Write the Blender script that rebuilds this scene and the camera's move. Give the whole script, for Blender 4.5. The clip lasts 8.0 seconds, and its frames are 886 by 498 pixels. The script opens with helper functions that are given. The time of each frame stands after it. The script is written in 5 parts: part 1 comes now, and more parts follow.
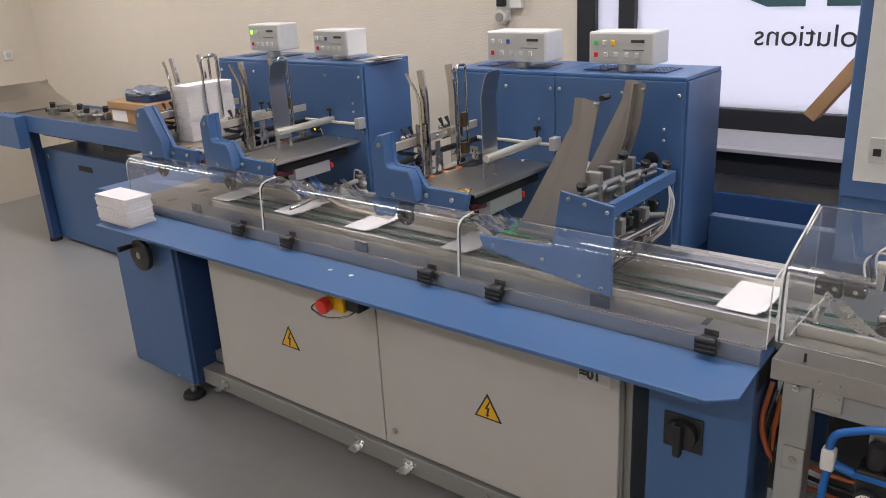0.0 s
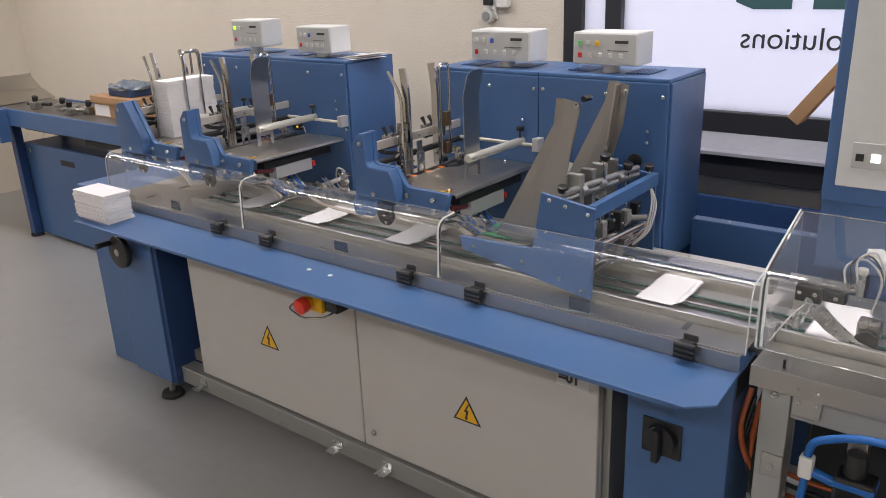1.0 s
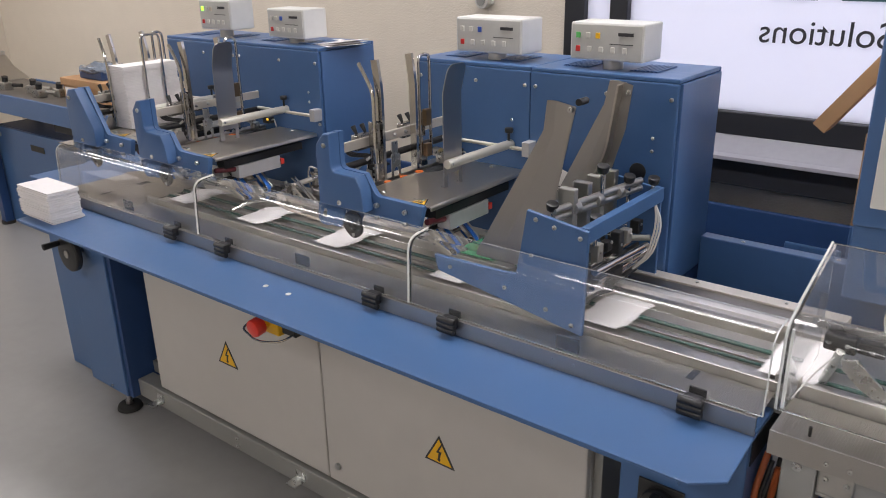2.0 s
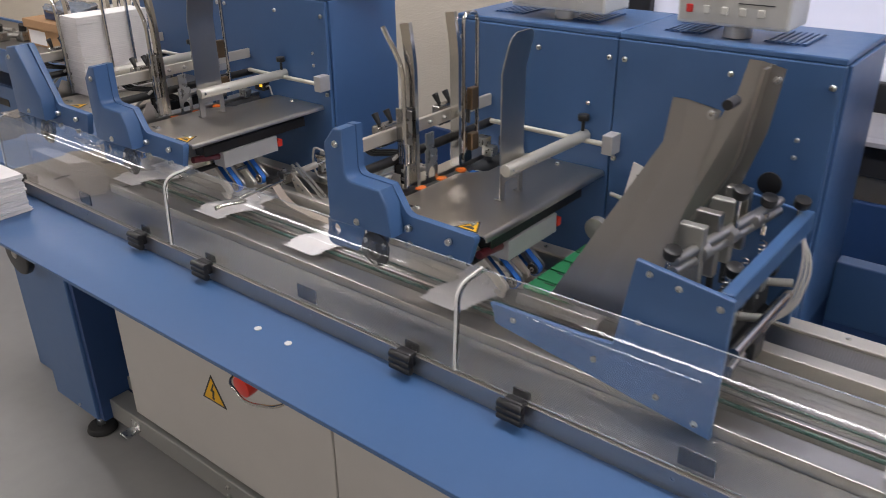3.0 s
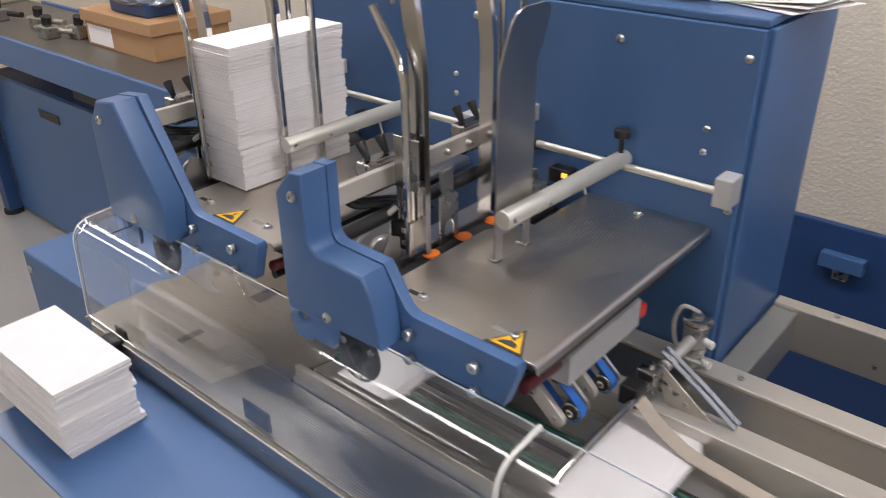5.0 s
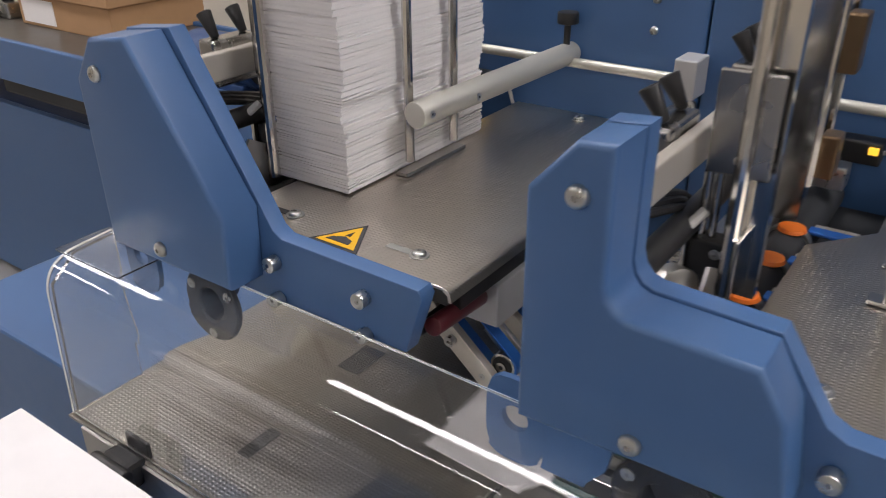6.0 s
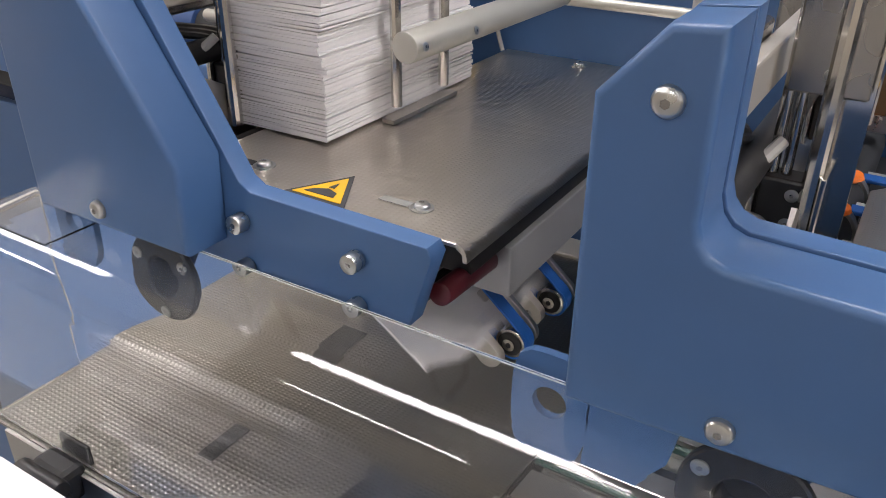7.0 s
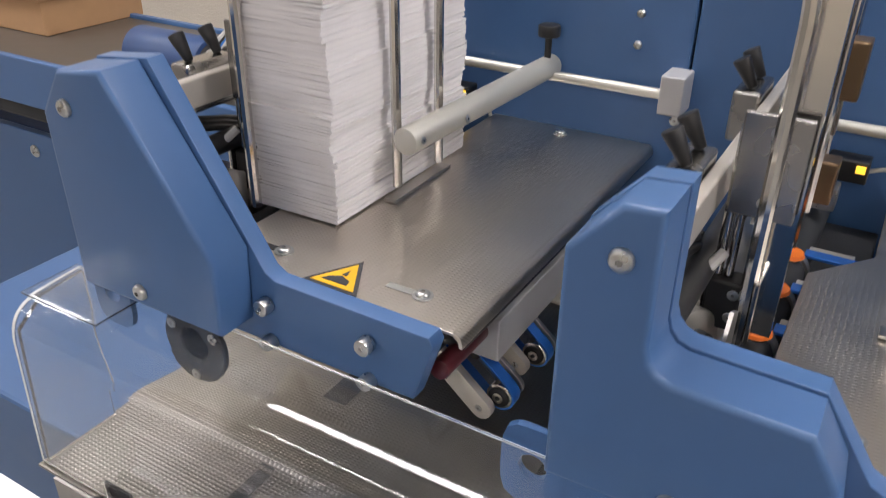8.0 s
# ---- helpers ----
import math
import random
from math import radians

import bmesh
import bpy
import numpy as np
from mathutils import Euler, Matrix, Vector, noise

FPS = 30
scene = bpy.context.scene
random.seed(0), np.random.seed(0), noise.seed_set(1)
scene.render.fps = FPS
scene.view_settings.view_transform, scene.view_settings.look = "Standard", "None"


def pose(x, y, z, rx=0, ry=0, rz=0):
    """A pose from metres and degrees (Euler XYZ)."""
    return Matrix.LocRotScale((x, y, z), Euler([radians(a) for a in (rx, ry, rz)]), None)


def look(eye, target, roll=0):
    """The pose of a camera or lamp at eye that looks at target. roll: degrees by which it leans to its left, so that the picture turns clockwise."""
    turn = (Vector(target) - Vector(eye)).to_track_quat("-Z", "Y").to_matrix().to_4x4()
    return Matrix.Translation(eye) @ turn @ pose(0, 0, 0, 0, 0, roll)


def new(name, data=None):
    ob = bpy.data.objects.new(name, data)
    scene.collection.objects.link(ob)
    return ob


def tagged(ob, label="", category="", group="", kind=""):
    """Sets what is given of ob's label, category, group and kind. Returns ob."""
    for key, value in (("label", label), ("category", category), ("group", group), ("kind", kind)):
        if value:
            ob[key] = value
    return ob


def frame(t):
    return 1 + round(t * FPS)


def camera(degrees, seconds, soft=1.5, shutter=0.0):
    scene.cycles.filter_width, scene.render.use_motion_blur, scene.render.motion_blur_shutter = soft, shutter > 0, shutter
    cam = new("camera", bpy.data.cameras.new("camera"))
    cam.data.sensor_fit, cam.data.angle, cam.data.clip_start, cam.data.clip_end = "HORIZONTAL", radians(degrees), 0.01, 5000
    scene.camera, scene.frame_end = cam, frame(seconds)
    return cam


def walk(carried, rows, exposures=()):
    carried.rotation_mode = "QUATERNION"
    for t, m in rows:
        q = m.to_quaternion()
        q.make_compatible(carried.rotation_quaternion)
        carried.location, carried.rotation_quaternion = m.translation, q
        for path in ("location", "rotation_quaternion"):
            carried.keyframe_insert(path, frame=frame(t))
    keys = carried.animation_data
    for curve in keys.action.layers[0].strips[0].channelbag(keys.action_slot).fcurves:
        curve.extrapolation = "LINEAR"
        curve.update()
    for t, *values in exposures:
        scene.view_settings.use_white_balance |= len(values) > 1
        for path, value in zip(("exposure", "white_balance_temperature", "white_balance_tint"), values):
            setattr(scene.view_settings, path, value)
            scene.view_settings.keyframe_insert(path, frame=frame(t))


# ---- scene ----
cam = camera(58.2, 8.0, soft=0.95, shutter=0.25)
PATH = [
    (0, (-0.0513, 0.1273, 1.7979), (-1.2451, 1.5857, 1.1285), -3.10),
    (0.5, (-0.0473, 0.1352, 1.7971), (-1.2286, 1.6030, 1.1261), -2.66),
    (1, (-0.0463, 0.1690, 1.7930), (-1.2192, 1.6422, 1.1193), -2.24),
    (1.5, (-0.0613, 0.2710, 1.7887), (-1.2368, 1.7379, 1.1057), -1.76),
    (1.7, (-0.0933, 0.3455, 1.7799), (-1.2729, 1.8096, 1.0980), -1.37),
    (2.8, (-0.5473, 0.8239, 1.7730), (-1.6807, 2.2341, 0.9204), -1.17),
    (3, (-0.6593, 0.9027, 1.7668), (-1.7958, 2.3005, 0.8982), -0.81),
    (3.5, (-1.0073, 1.0261, 1.7432), (-2.1399, 2.3886, 0.8154), 0.29),
    (4, (-1.3533, 1.1141, 1.7500), (-2.4997, 2.4606, 0.8158), -0.17),
    (4.5, (-1.6853, 1.2568, 1.6966), (-2.8369, 2.6010, 0.7654), -0.28),
    (5, (-1.9753, 1.3887, 1.6672), (-3.1296, 2.7295, 0.7346), -0.49),
    (5.2, (-2.0972, 1.4230, 1.6359), (-3.2534, 2.7637, 0.7054), -0.69),
    (6.3, (-2.5931, 1.6017, 1.4044), (-3.5703, 3.0778, 0.4737), -0.10),
    (6.5, (-2.6031, 1.6105, 1.3905), (-3.5535, 3.0994, 0.4524), 0.17),
    (7, (-2.6101, 1.6209, 1.3725), (-3.5306, 3.1232, 0.4261), 0.56),
    (7.5, (-2.6091, 1.6168, 1.3829), (-3.5113, 3.1250, 0.4282), 0.60),
    (8, (-2.5931, 1.5776, 1.4809), (-3.4824, 3.0845, 0.5122), 0.62),
]
walk(cam, [(t, look(eye, target, roll)) for t, eye, target, roll in PATH],
     exposures=[(0.0, 0.0), (1.7, 0.0), (3.0, -0.2), (3.6, 0.2), (4.5, 0.17), (5.2, 0.04), (6.3, -0.06), (7.0, 0.29), (8.0, 0.32)])

# ---- light ----
world = bpy.data.worlds.new("world")
scene.world = world
world.use_nodes = True
wn = world.node_tree.nodes
sky = wn.new("ShaderNodeTexSky")
sky.sky_type, sky.sun_disc = "NISHITA", False
sky.sun_elevation, sky.sun_rotation = radians(35), radians(200)
world.node_tree.links.new(sky.outputs[0], wn["Background"].inputs[0])
wn["Background"].inputs[1].default_value = 0.12

CEIL = 3.0
LAMP_WATTS = 21.8
# Unseen ceiling lights; the first and last two are added to brighten dim sides.
LAMPS = [(-6.6, 0.6), (-5.8, 2.3), (-3.6, 2.3), (-1.4, 2.3), (0.8, 2.3), (-4.7, -1.1), (-2.5, -1.1), (-0.3, -1.1), (3.0, 2.3), (1.9, -0.3)]
for lx, ly in LAMPS:
    al = bpy.data.lights.new("ceiling_lamp", "AREA")
    al.shape, al.size, al.size_y, al.energy, al.color = "RECTANGLE", 1.2, 0.3, LAMP_WATTS, (1.0, 0.955, 0.985)
    ob = new("ceiling_lamp_light", al)
    ob.matrix_world = pose(lx, ly, CEIL - 0.07)
scene.view_settings.exposure = 0.0

# ---- materials ----
MATS = {}


def mat(name, color, rough=0.5, metal=0.0, var=0.08, scale=30.0, bump=0.0, bump_scale=200.0, coat=0.0, spec=0.5, relief=0.002):
    """Principled material with two-scale variation of tone and roughness and fine relief."""
    var *= 0.3 if metal > 0.5 else 1
    m = bpy.data.materials.new(name)
    m.use_nodes = True
    nt = m.node_tree
    b = nt.nodes["Principled BSDF"]
    b.inputs["Metallic"].default_value = metal
    b.inputs["Specular IOR Level"].default_value = spec
    b.inputs["Coat Weight"].default_value = coat
    tc = nt.nodes.new("ShaderNodeTexCoord")
    n1 = nt.nodes.new("ShaderNodeTexNoise")
    n1.inputs["Scale"].default_value, n1.inputs["Detail"].default_value = scale * 0.12, 4
    n2 = nt.nodes.new("ShaderNodeTexNoise")
    n2.inputs["Scale"].default_value, n2.inputs["Detail"].default_value = scale, 3
    for n in (n1, n2):
        nt.links.new(tc.outputs["Object"], n.inputs["Vector"])
    add = nt.nodes.new("ShaderNodeMath")
    add.operation = "ADD"
    nt.links.new(n1.outputs["Fac"], add.inputs[0])
    nt.links.new(n2.outputs["Fac"], add.inputs[1])
    ramp = nt.nodes.new("ShaderNodeMapRange")
    ramp.inputs["From Min"].default_value, ramp.inputs["From Max"].default_value = 0.6, 1.4
    ramp.inputs["To Min"].default_value, ramp.inputs["To Max"].default_value = 1 - var, 1 + var
    nt.links.new(add.outputs[0], ramp.inputs["Value"])
    mul = nt.nodes.new("ShaderNodeVectorMath")
    mul.operation = "SCALE"
    mul.inputs[0].default_value = color[:3]
    nt.links.new(ramp.outputs[0], mul.inputs["Scale"])
    nt.links.new(mul.outputs[0], b.inputs["Base Color"])
    rr = nt.nodes.new("ShaderNodeMapRange")
    rr.inputs["From Min"].default_value, rr.inputs["From Max"].default_value = 0.3, 0.7
    rr.inputs["To Min"].default_value, rr.inputs["To Max"].default_value = max(0.02, rough - (0.012 if metal > 0.5 else 0.02)), min(1, rough + (0.012 if metal > 0.5 else 0.02))
    nt.links.new(n2.outputs["Fac"], rr.inputs["Value"])
    nt.links.new(rr.outputs[0], b.inputs["Roughness"])
    if bump:
        n3 = nt.nodes.new("ShaderNodeTexNoise")
        n3.inputs["Scale"].default_value, n3.inputs["Detail"].default_value = bump_scale, 3
        nt.links.new(tc.outputs["Object"], n3.inputs["Vector"])
        bp = nt.nodes.new("ShaderNodeBump")
        bp.inputs["Strength"].default_value, bp.inputs["Distance"].default_value = bump, relief
        nt.links.new(n3.outputs["Fac"], bp.inputs["Height"])
        nt.links.new(bp.outputs[0], b.inputs["Normal"])
    MATS[name] = m
    return m


def embossed(name, color, rough, pitch, depth):
    """Stainless sheet with rows of small pressed lozenges."""
    m = mat(name, color, rough, 1.0, 0.1, 25)
    nt = m.node_tree
    b = nt.nodes["Principled BSDF"]
    tc = nt.nodes.new("ShaderNodeTexCoord")
    sep = nt.nodes.new("ShaderNodeSeparateXYZ")
    nt.links.new(tc.outputs["Object"], sep.inputs[0])

    def wave(sx, sy, k):
        s = nt.nodes.new("ShaderNodeMath"); s.operation = "MULTIPLY_ADD"
        nt.links.new(sep.outputs[0], s.inputs[0]); s.inputs[1].default_value = sx * k
        y = nt.nodes.new("ShaderNodeMath"); y.operation = "MULTIPLY"
        z = nt.nodes.new("ShaderNodeMath"); z.operation = "ADD"
        nt.links.new(sep.outputs[1], z.inputs[0]); nt.links.new(sep.outputs[2], z.inputs[1])
        nt.links.new(z.outputs[0], y.inputs[0]); y.inputs[1].default_value = sy * k
        nt.links.new(y.outputs[0], s.inputs[2])
        w = nt.nodes.new("ShaderNodeMath"); w.operation = "SINE"
        nt.links.new(s.outputs[0], w.inputs[0])
        return w
    k = 2 * math.pi / pitch
    p = nt.nodes.new("ShaderNodeMath"); p.operation = "MULTIPLY"
    nt.links.new(wave(0.75, 1, k).outputs[0], p.inputs[0]); nt.links.new(wave(0.75, -1, k).outputs[0], p.inputs[1])
    dots = nt.nodes.new("ShaderNodeMath"); dots.operation = "MAXIMUM"
    nt.links.new(p.outputs[0], dots.inputs[0]); dots.inputs[1].default_value = 0.0
    bp = nt.nodes.new("ShaderNodeBump")
    bp.inputs["Strength"].default_value, bp.inputs["Distance"].default_value = 0.7, depth
    nt.links.new(dots.outputs[0], bp.inputs["Height"])
    nt.links.new(bp.outputs[0], b.inputs["Normal"])
    return m


def glass(name, color=(1, 1, 1), rough=0.0, ior=1.49):
    m = bpy.data.materials.new(name)
    m.use_nodes = True
    b = m.node_tree.nodes["Principled BSDF"]
    b.inputs["Base Color"].default_value = (*color, 1)
    b.inputs["Transmission Weight"].default_value = 1
    b.inputs["Roughness"].default_value, b.inputs["IOR"].default_value = rough, ior
    MATS[name] = m
    return m


def glow(name, color, strength):
    m = bpy.data.materials.new(name)
    m.use_nodes = True
    b = m.node_tree.nodes["Principled BSDF"]
    b.inputs["Base Color"].default_value = (*color, 1)
    b.inputs["Emission Color"].default_value = (*color, 1)
    b.inputs["Emission Strength"].default_value = strength
    MATS[name] = m
    return m


BLUE = mat("blue_powder_coat", (0.053, 0.122, 0.272), 0.36, 0, 0.03, 40, 0.03, 900, spec=0.5)
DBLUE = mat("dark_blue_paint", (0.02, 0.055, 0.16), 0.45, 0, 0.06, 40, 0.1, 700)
GREYP = mat("light_grey_enamel", (0.47, 0.45, 0.42), 0.42, 0, 0.04, 12, 0.06, 500)
BOXG = mat("pale_grey_case", (0.60, 0.60, 0.58), 0.45, 0, 0.04, 30, 0.05, 900)
FACE = mat("grey_front_foil", (0.46, 0.46, 0.44), 0.5, 0, 0.04, 30)
STEEL = mat("brushed_stainless", (0.52, 0.50, 0.475), 0.30, 1, 0.06, 60)
CHROME = mat("polished_steel", (0.62, 0.60, 0.57), 0.14, 1, 0.06, 40)
PLATE = embossed("pressed_feed_plate", (0.61, 0.565, 0.505), 0.29, 0.0074, 0.00036)
DECK = embossed("pressed_deck_sheet", (0.30, 0.283, 0.257), 0.31, 0.0082, 0.0005)
STRIP = embossed("pressed_front_strip", (0.46, 0.445, 0.42), 0.40, 0.0082, 0.0003)
ALU = mat("matt_aluminium", (0.50, 0.49, 0.465), 0.40, 1, 0.06, 40)
ANOD = mat("anodised_round_bar", (0.55, 0.54, 0.49), 0.45, 0.6, 0.04, 40)
ZINC = mat("zinc_plated", (0.52, 0.525, 0.515), 0.28, 1, 0.12, 80)
POSTM = mat("grey_frame_paint", (0.30, 0.305, 0.295), 0.45, 0, 0.05, 25, 0.05, 500)
GALV = mat("grey_steel_profile", (0.33, 0.33, 0.31), 0.45, 0.55, 0.06, 30)
BLACK = mat("black_plastic", (0.014, 0.014, 0.015), 0.4, 0, 0.15, 60)
# Near-black for dark parts; on filler blocks it paints the interior's shade.
DARK = mat("dark_parts_and_shade", (0.03, 0.032, 0.036), 0.6, 0.2, 0.2, 20)
RUBBER = mat("black_rubber", (0.016, 0.016, 0.016), 0.7, 0, 0.2, 60)
PAPER = mat("white_paper", (0.80, 0.775, 0.775), 0.85, 0, 0.025, 40)
PAPER2 = mat("off_white_paper", (0.76, 0.735, 0.74), 0.85, 0, 0.03, 40)
WALL = mat("cream_rough_plaster", (0.66, 0.60, 0.51), 0.9, 0, 0.03, 8, 0.7, 130, relief=0.005)
FLOORM = mat("grey_poured_floor", (0.275, 0.27, 0.262), 0.33, 0, 0.07, 14, 0.03, 60)
CEILM = mat("white_ceiling_paint", (0.75, 0.74, 0.72), 0.9, 0, 0.03, 5)
FRAMEM = mat("anthracite_window_frame", (0.022, 0.023, 0.027), 0.4, 0, 0.08, 40)
SILLM = mat("grey_sill_board", (0.34, 0.34, 0.38), 0.75, 0, 0.05, 40, spec=0.2)
ACRYL = glass("clear_acrylic", (0.985, 0.99, 0.985))
nt = ACRYL.node_tree
haze = nt.nodes.new("ShaderNodeBsdfDiffuse")
haze.inputs["Color"].default_value = (0.75, 0.75, 0.76, 1)
dust = nt.nodes.new("ShaderNodeTexNoise")
dust.inputs["Scale"].default_value, dust.inputs["Detail"].default_value = 14, 6
rng = nt.nodes.new("ShaderNodeMapRange")
rng.inputs["From Min"].default_value, rng.inputs["From Max"].default_value = 0.3, 0.75
rng.inputs["To Min"].default_value, rng.inputs["To Max"].default_value = 0.005, 0.024
mixer = nt.nodes.new("ShaderNodeMixShader")
nt.links.new(nt.nodes.new("ShaderNodeTexCoord").outputs["Object"], dust.inputs["Vector"])
nt.links.new(dust.outputs["Fac"], rng.inputs["Value"])
nt.links.new(rng.outputs[0], mixer.inputs[0])
nt.links.new(nt.nodes["Principled BSDF"].outputs[0], mixer.inputs[1])
nt.links.new(haze.outputs[0], mixer.inputs[2])
nt.links.new(mixer.outputs[0], nt.nodes["Material Output"].inputs["Surface"])
# Opaque pale colour standing in for light caught in cut acrylic edges.
EDGE = mat("pale_edge_glint", (0.62, 0.64, 0.63), 0.2, 0, 0.1, 60)
RED = mat("red_plastic", (0.62, 0.035, 0.02), 0.35, 0, 0.05, 40)
YEL = mat("yellow_plastic", (0.75, 0.42, 0.01), 0.4, 0, 0.06, 40)
ORANGE = mat("orange_rubber", (0.75, 0.17, 0.02), 0.45, 0, 0.06, 60)
BELTB = mat("blue_belt", (0.015, 0.12, 0.45), 0.45, 0, 0.06, 60)
GREEN = mat("green_belt", (0.02, 0.19, 0.075), 0.5, 0, 0.08, 60)
DGREEN = mat("dark_green_guide", (0.01, 0.06, 0.045), 0.4, 0, 0.08, 60)
CARD = mat("brown_cardboard", (0.40, 0.235, 0.12), 0.8, 0, 0.06, 30, 0.1, 60)
MAROON = mat("maroon_roller", (0.09, 0.012, 0.018), 0.35, 0, 0.1, 60)
BEIGE = mat("beige_plastic_strip", (0.42, 0.36, 0.30), 0.5, 0, 0.08, 40)
CHUTE = mat("satin_chute_steel", (0.40, 0.39, 0.38), 0.33, 1, 0.05, 12)
DSTEEL = mat("dull_rolled_steel", (0.36, 0.352, 0.34), 0.27, 1, 0.08, 25)
ALUW = mat("bright_rolled_aluminium", (0.60, 0.565, 0.51), 0.38, 0.6, 0.05, 40)
CASTAL = mat("satin_cast_aluminium", (0.46, 0.46, 0.47), 0.4, 0.35, 0.05, 40)
WHITEP = mat("white_plastic", (0.68, 0.67, 0.64), 0.45, 0, 0.03, 40)
HOSE = mat("blue_air_hose", (0.01, 0.12, 0.42), 0.35, 0, 0.05, 60)
CABLEO = mat("orange_cable", (0.42, 0.10, 0.03), 0.45, 0, 0.1, 60)
CABLEG = mat("grey_cable", (0.45, 0.44, 0.42), 0.5, 0, 0.06, 60)
INK = mat("dark_print", (0.03, 0.03, 0.035), 0.6, 0, 0.05, 60)
TEAL = mat("dark_teal_film", (0.035, 0.10, 0.11), 0.5, 0, 0.04, 20)
BTN = mat("grey_button", (0.55, 0.54, 0.50), 0.4, 0, 0.03, 60)
BTNB = mat("blue_button", (0.03, 0.08, 0.35), 0.4, 0, 0.03, 60)
BTNR = mat("red_button", (0.5, 0.02, 0.02), 0.4, 0, 0.03, 60)
BTNG = mat("green_button", (0.10, 0.45, 0.12), 0.4, 0, 0.03, 60)
LEDG = glow("green_led", (0.35, 1.0, 0.05), 2.0)
LEDY = glow("amber_led", (1.0, 0.6, 0.05), 1.0)
LEDW = glow("lit_white_button", (1.0, 0.97, 0.9), 2.2)
LAMPM = glow("lamp_diffuser", (1.0, 0.95, 0.88), 5.0)


# ---- mesh helpers ----
def part(name, bm, material, parent=None, label="", smooth=False):
    me = bpy.data.meshes.new(name)
    bmesh.ops.recalc_face_normals(bm, faces=bm.faces)
    bm.to_mesh(me)
    bm.free()
    if smooth:
        me.shade_auto_smooth = True if hasattr(me, "shade_auto_smooth") else None
    me.materials.append(material)
    ob = new(name, me)
    if parent is not None:
        ob.parent = parent
    if label:
        ob["label"] = label
    return ob


def soft(ob, angle=35):
    """Smooth shading that keeps edges sharper than the angle."""
    bm = bmesh.new()
    bm.from_mesh(ob.data)
    for f in bm.faces:
        f.smooth = True
    for e in bm.edges:
        if len(e.link_faces) == 2 and e.calc_face_angle(0) > radians(angle):
            e.smooth = False
    bm.to_mesh(ob.data)
    bm.free()
    return ob


def thing(name, loc, label, category, group="", kind=""):
    ob = new(name)
    ob.empty_display_size = 0.02
    ob.matrix_world = pose(*loc) if not isinstance(loc, Matrix) else loc
    return tagged(ob, label, category, group, kind)


def bevel(bm, r, segs=2, angle=30):
    if r > 0:
        es = [e for e in bm.edges if len(e.link_faces) == 2 and e.calc_face_angle(0) > radians(angle)]
        bmesh.ops.bevel(bm, geom=es, offset=r, segments=segs, profile=0.5, affect="EDGES", clamp_overlap=True)
    return bm


def box(x0, x1, y0, y1, z0, z1, r=0.0, segs=2, bm=None):
    b = bmesh.new()
    bmesh.ops.create_cube(b, size=1)
    for v in b.verts:
        v.co = Vector(((x0 + x1) / 2 + v.co.x * (x1 - x0), (y0 + y1) / 2 + v.co.y * (y1 - y0), (z0 + z1) / 2 + v.co.z * (z1 - z0)))
    bevel(b, r, segs)
    return merge(bm, b)


def merge(bm, b, m=None):
    if m is not None:
        bmesh.ops.transform(b, matrix=m, verts=b.verts)
    if bm is None:
        return b
    me = bpy.data.meshes.new("tmp")
    b.to_mesh(me)
    b.free()
    bm.from_mesh(me)
    bpy.data.meshes.remove(me)
    return bm


def cyl(p0, p1, r0, r1=None, n=20, r=0.0, bm=None):
    p0, p1 = Vector(p0), Vector(p1)
    b = bmesh.new()
    d = p1 - p0
    bmesh.ops.create_cone(b, cap_ends=True, segments=n, radius1=r0, radius2=r0 if r1 is None else r1, depth=d.length)
    if r:
        bevel(b, r, 2, 50)
    q = d.to_track_quat("Z", "Y").to_matrix().to_4x4()
    return merge(bm, b, Matrix.Translation((p0 + p1) / 2) @ q)


def prism(outline, axis, a0, a1, r=0.0, segs=2, bm=None):
    """A flat plate: an outline in the two other axes, thick along the axis from a0 to a1."""
    b = bmesh.new()

    def co(u, v, a):
        return {"x": (a, u, v), "y": (u, a, v), "z": (u, v, a)}[axis]
    lo = [b.verts.new(co(u, v, a0)) for u, v in outline]
    hi = [b.verts.new(co(u, v, a1)) for u, v in outline]
    b.faces.new(lo)
    b.faces.new(list(reversed(hi)))
    n = len(outline)
    for i in range(n):
        b.faces.new((lo[i], hi[i], hi[(i + 1) % n], lo[(i + 1) % n]))
    bmesh.ops.recalc_face_normals(b, faces=b.faces)
    bevel(b, r, segs)
    return merge(bm, b)


def shell(outline, y0, y1, r, segs=3):
    """A thick plate whose front edges alone are rounded."""
    b = prism(outline, "y", y0, y1)
    es = [e for e in b.edges if all(abs(v.co.y - y0) < 1e-6 for v in e.verts)]
    bmesh.ops.bevel(b, geom=es, offset=r, segments=segs, profile=0.5, affect="EDGES", clamp_overlap=True)
    return b


def round_path(pts, r, n=5):
    """Points with their corners rounded."""
    P = [Vector(p) for p in pts]
    out = [P[0]]
    for a, c, d in zip(P, P[1:], P[2:]):
        e1, e2 = (a - c), (d - c)
        k = min(r, e1.length * 0.45, e2.length * 0.45)
        s, e = c + e1.normalized() * k, c + e2.normalized() * k
        for i in range(n + 1):
            t = i / n
            out.append(s * (1 - t) ** 2 + c * 2 * t * (1 - t) + e * t * t)
    return out + [P[-1]]


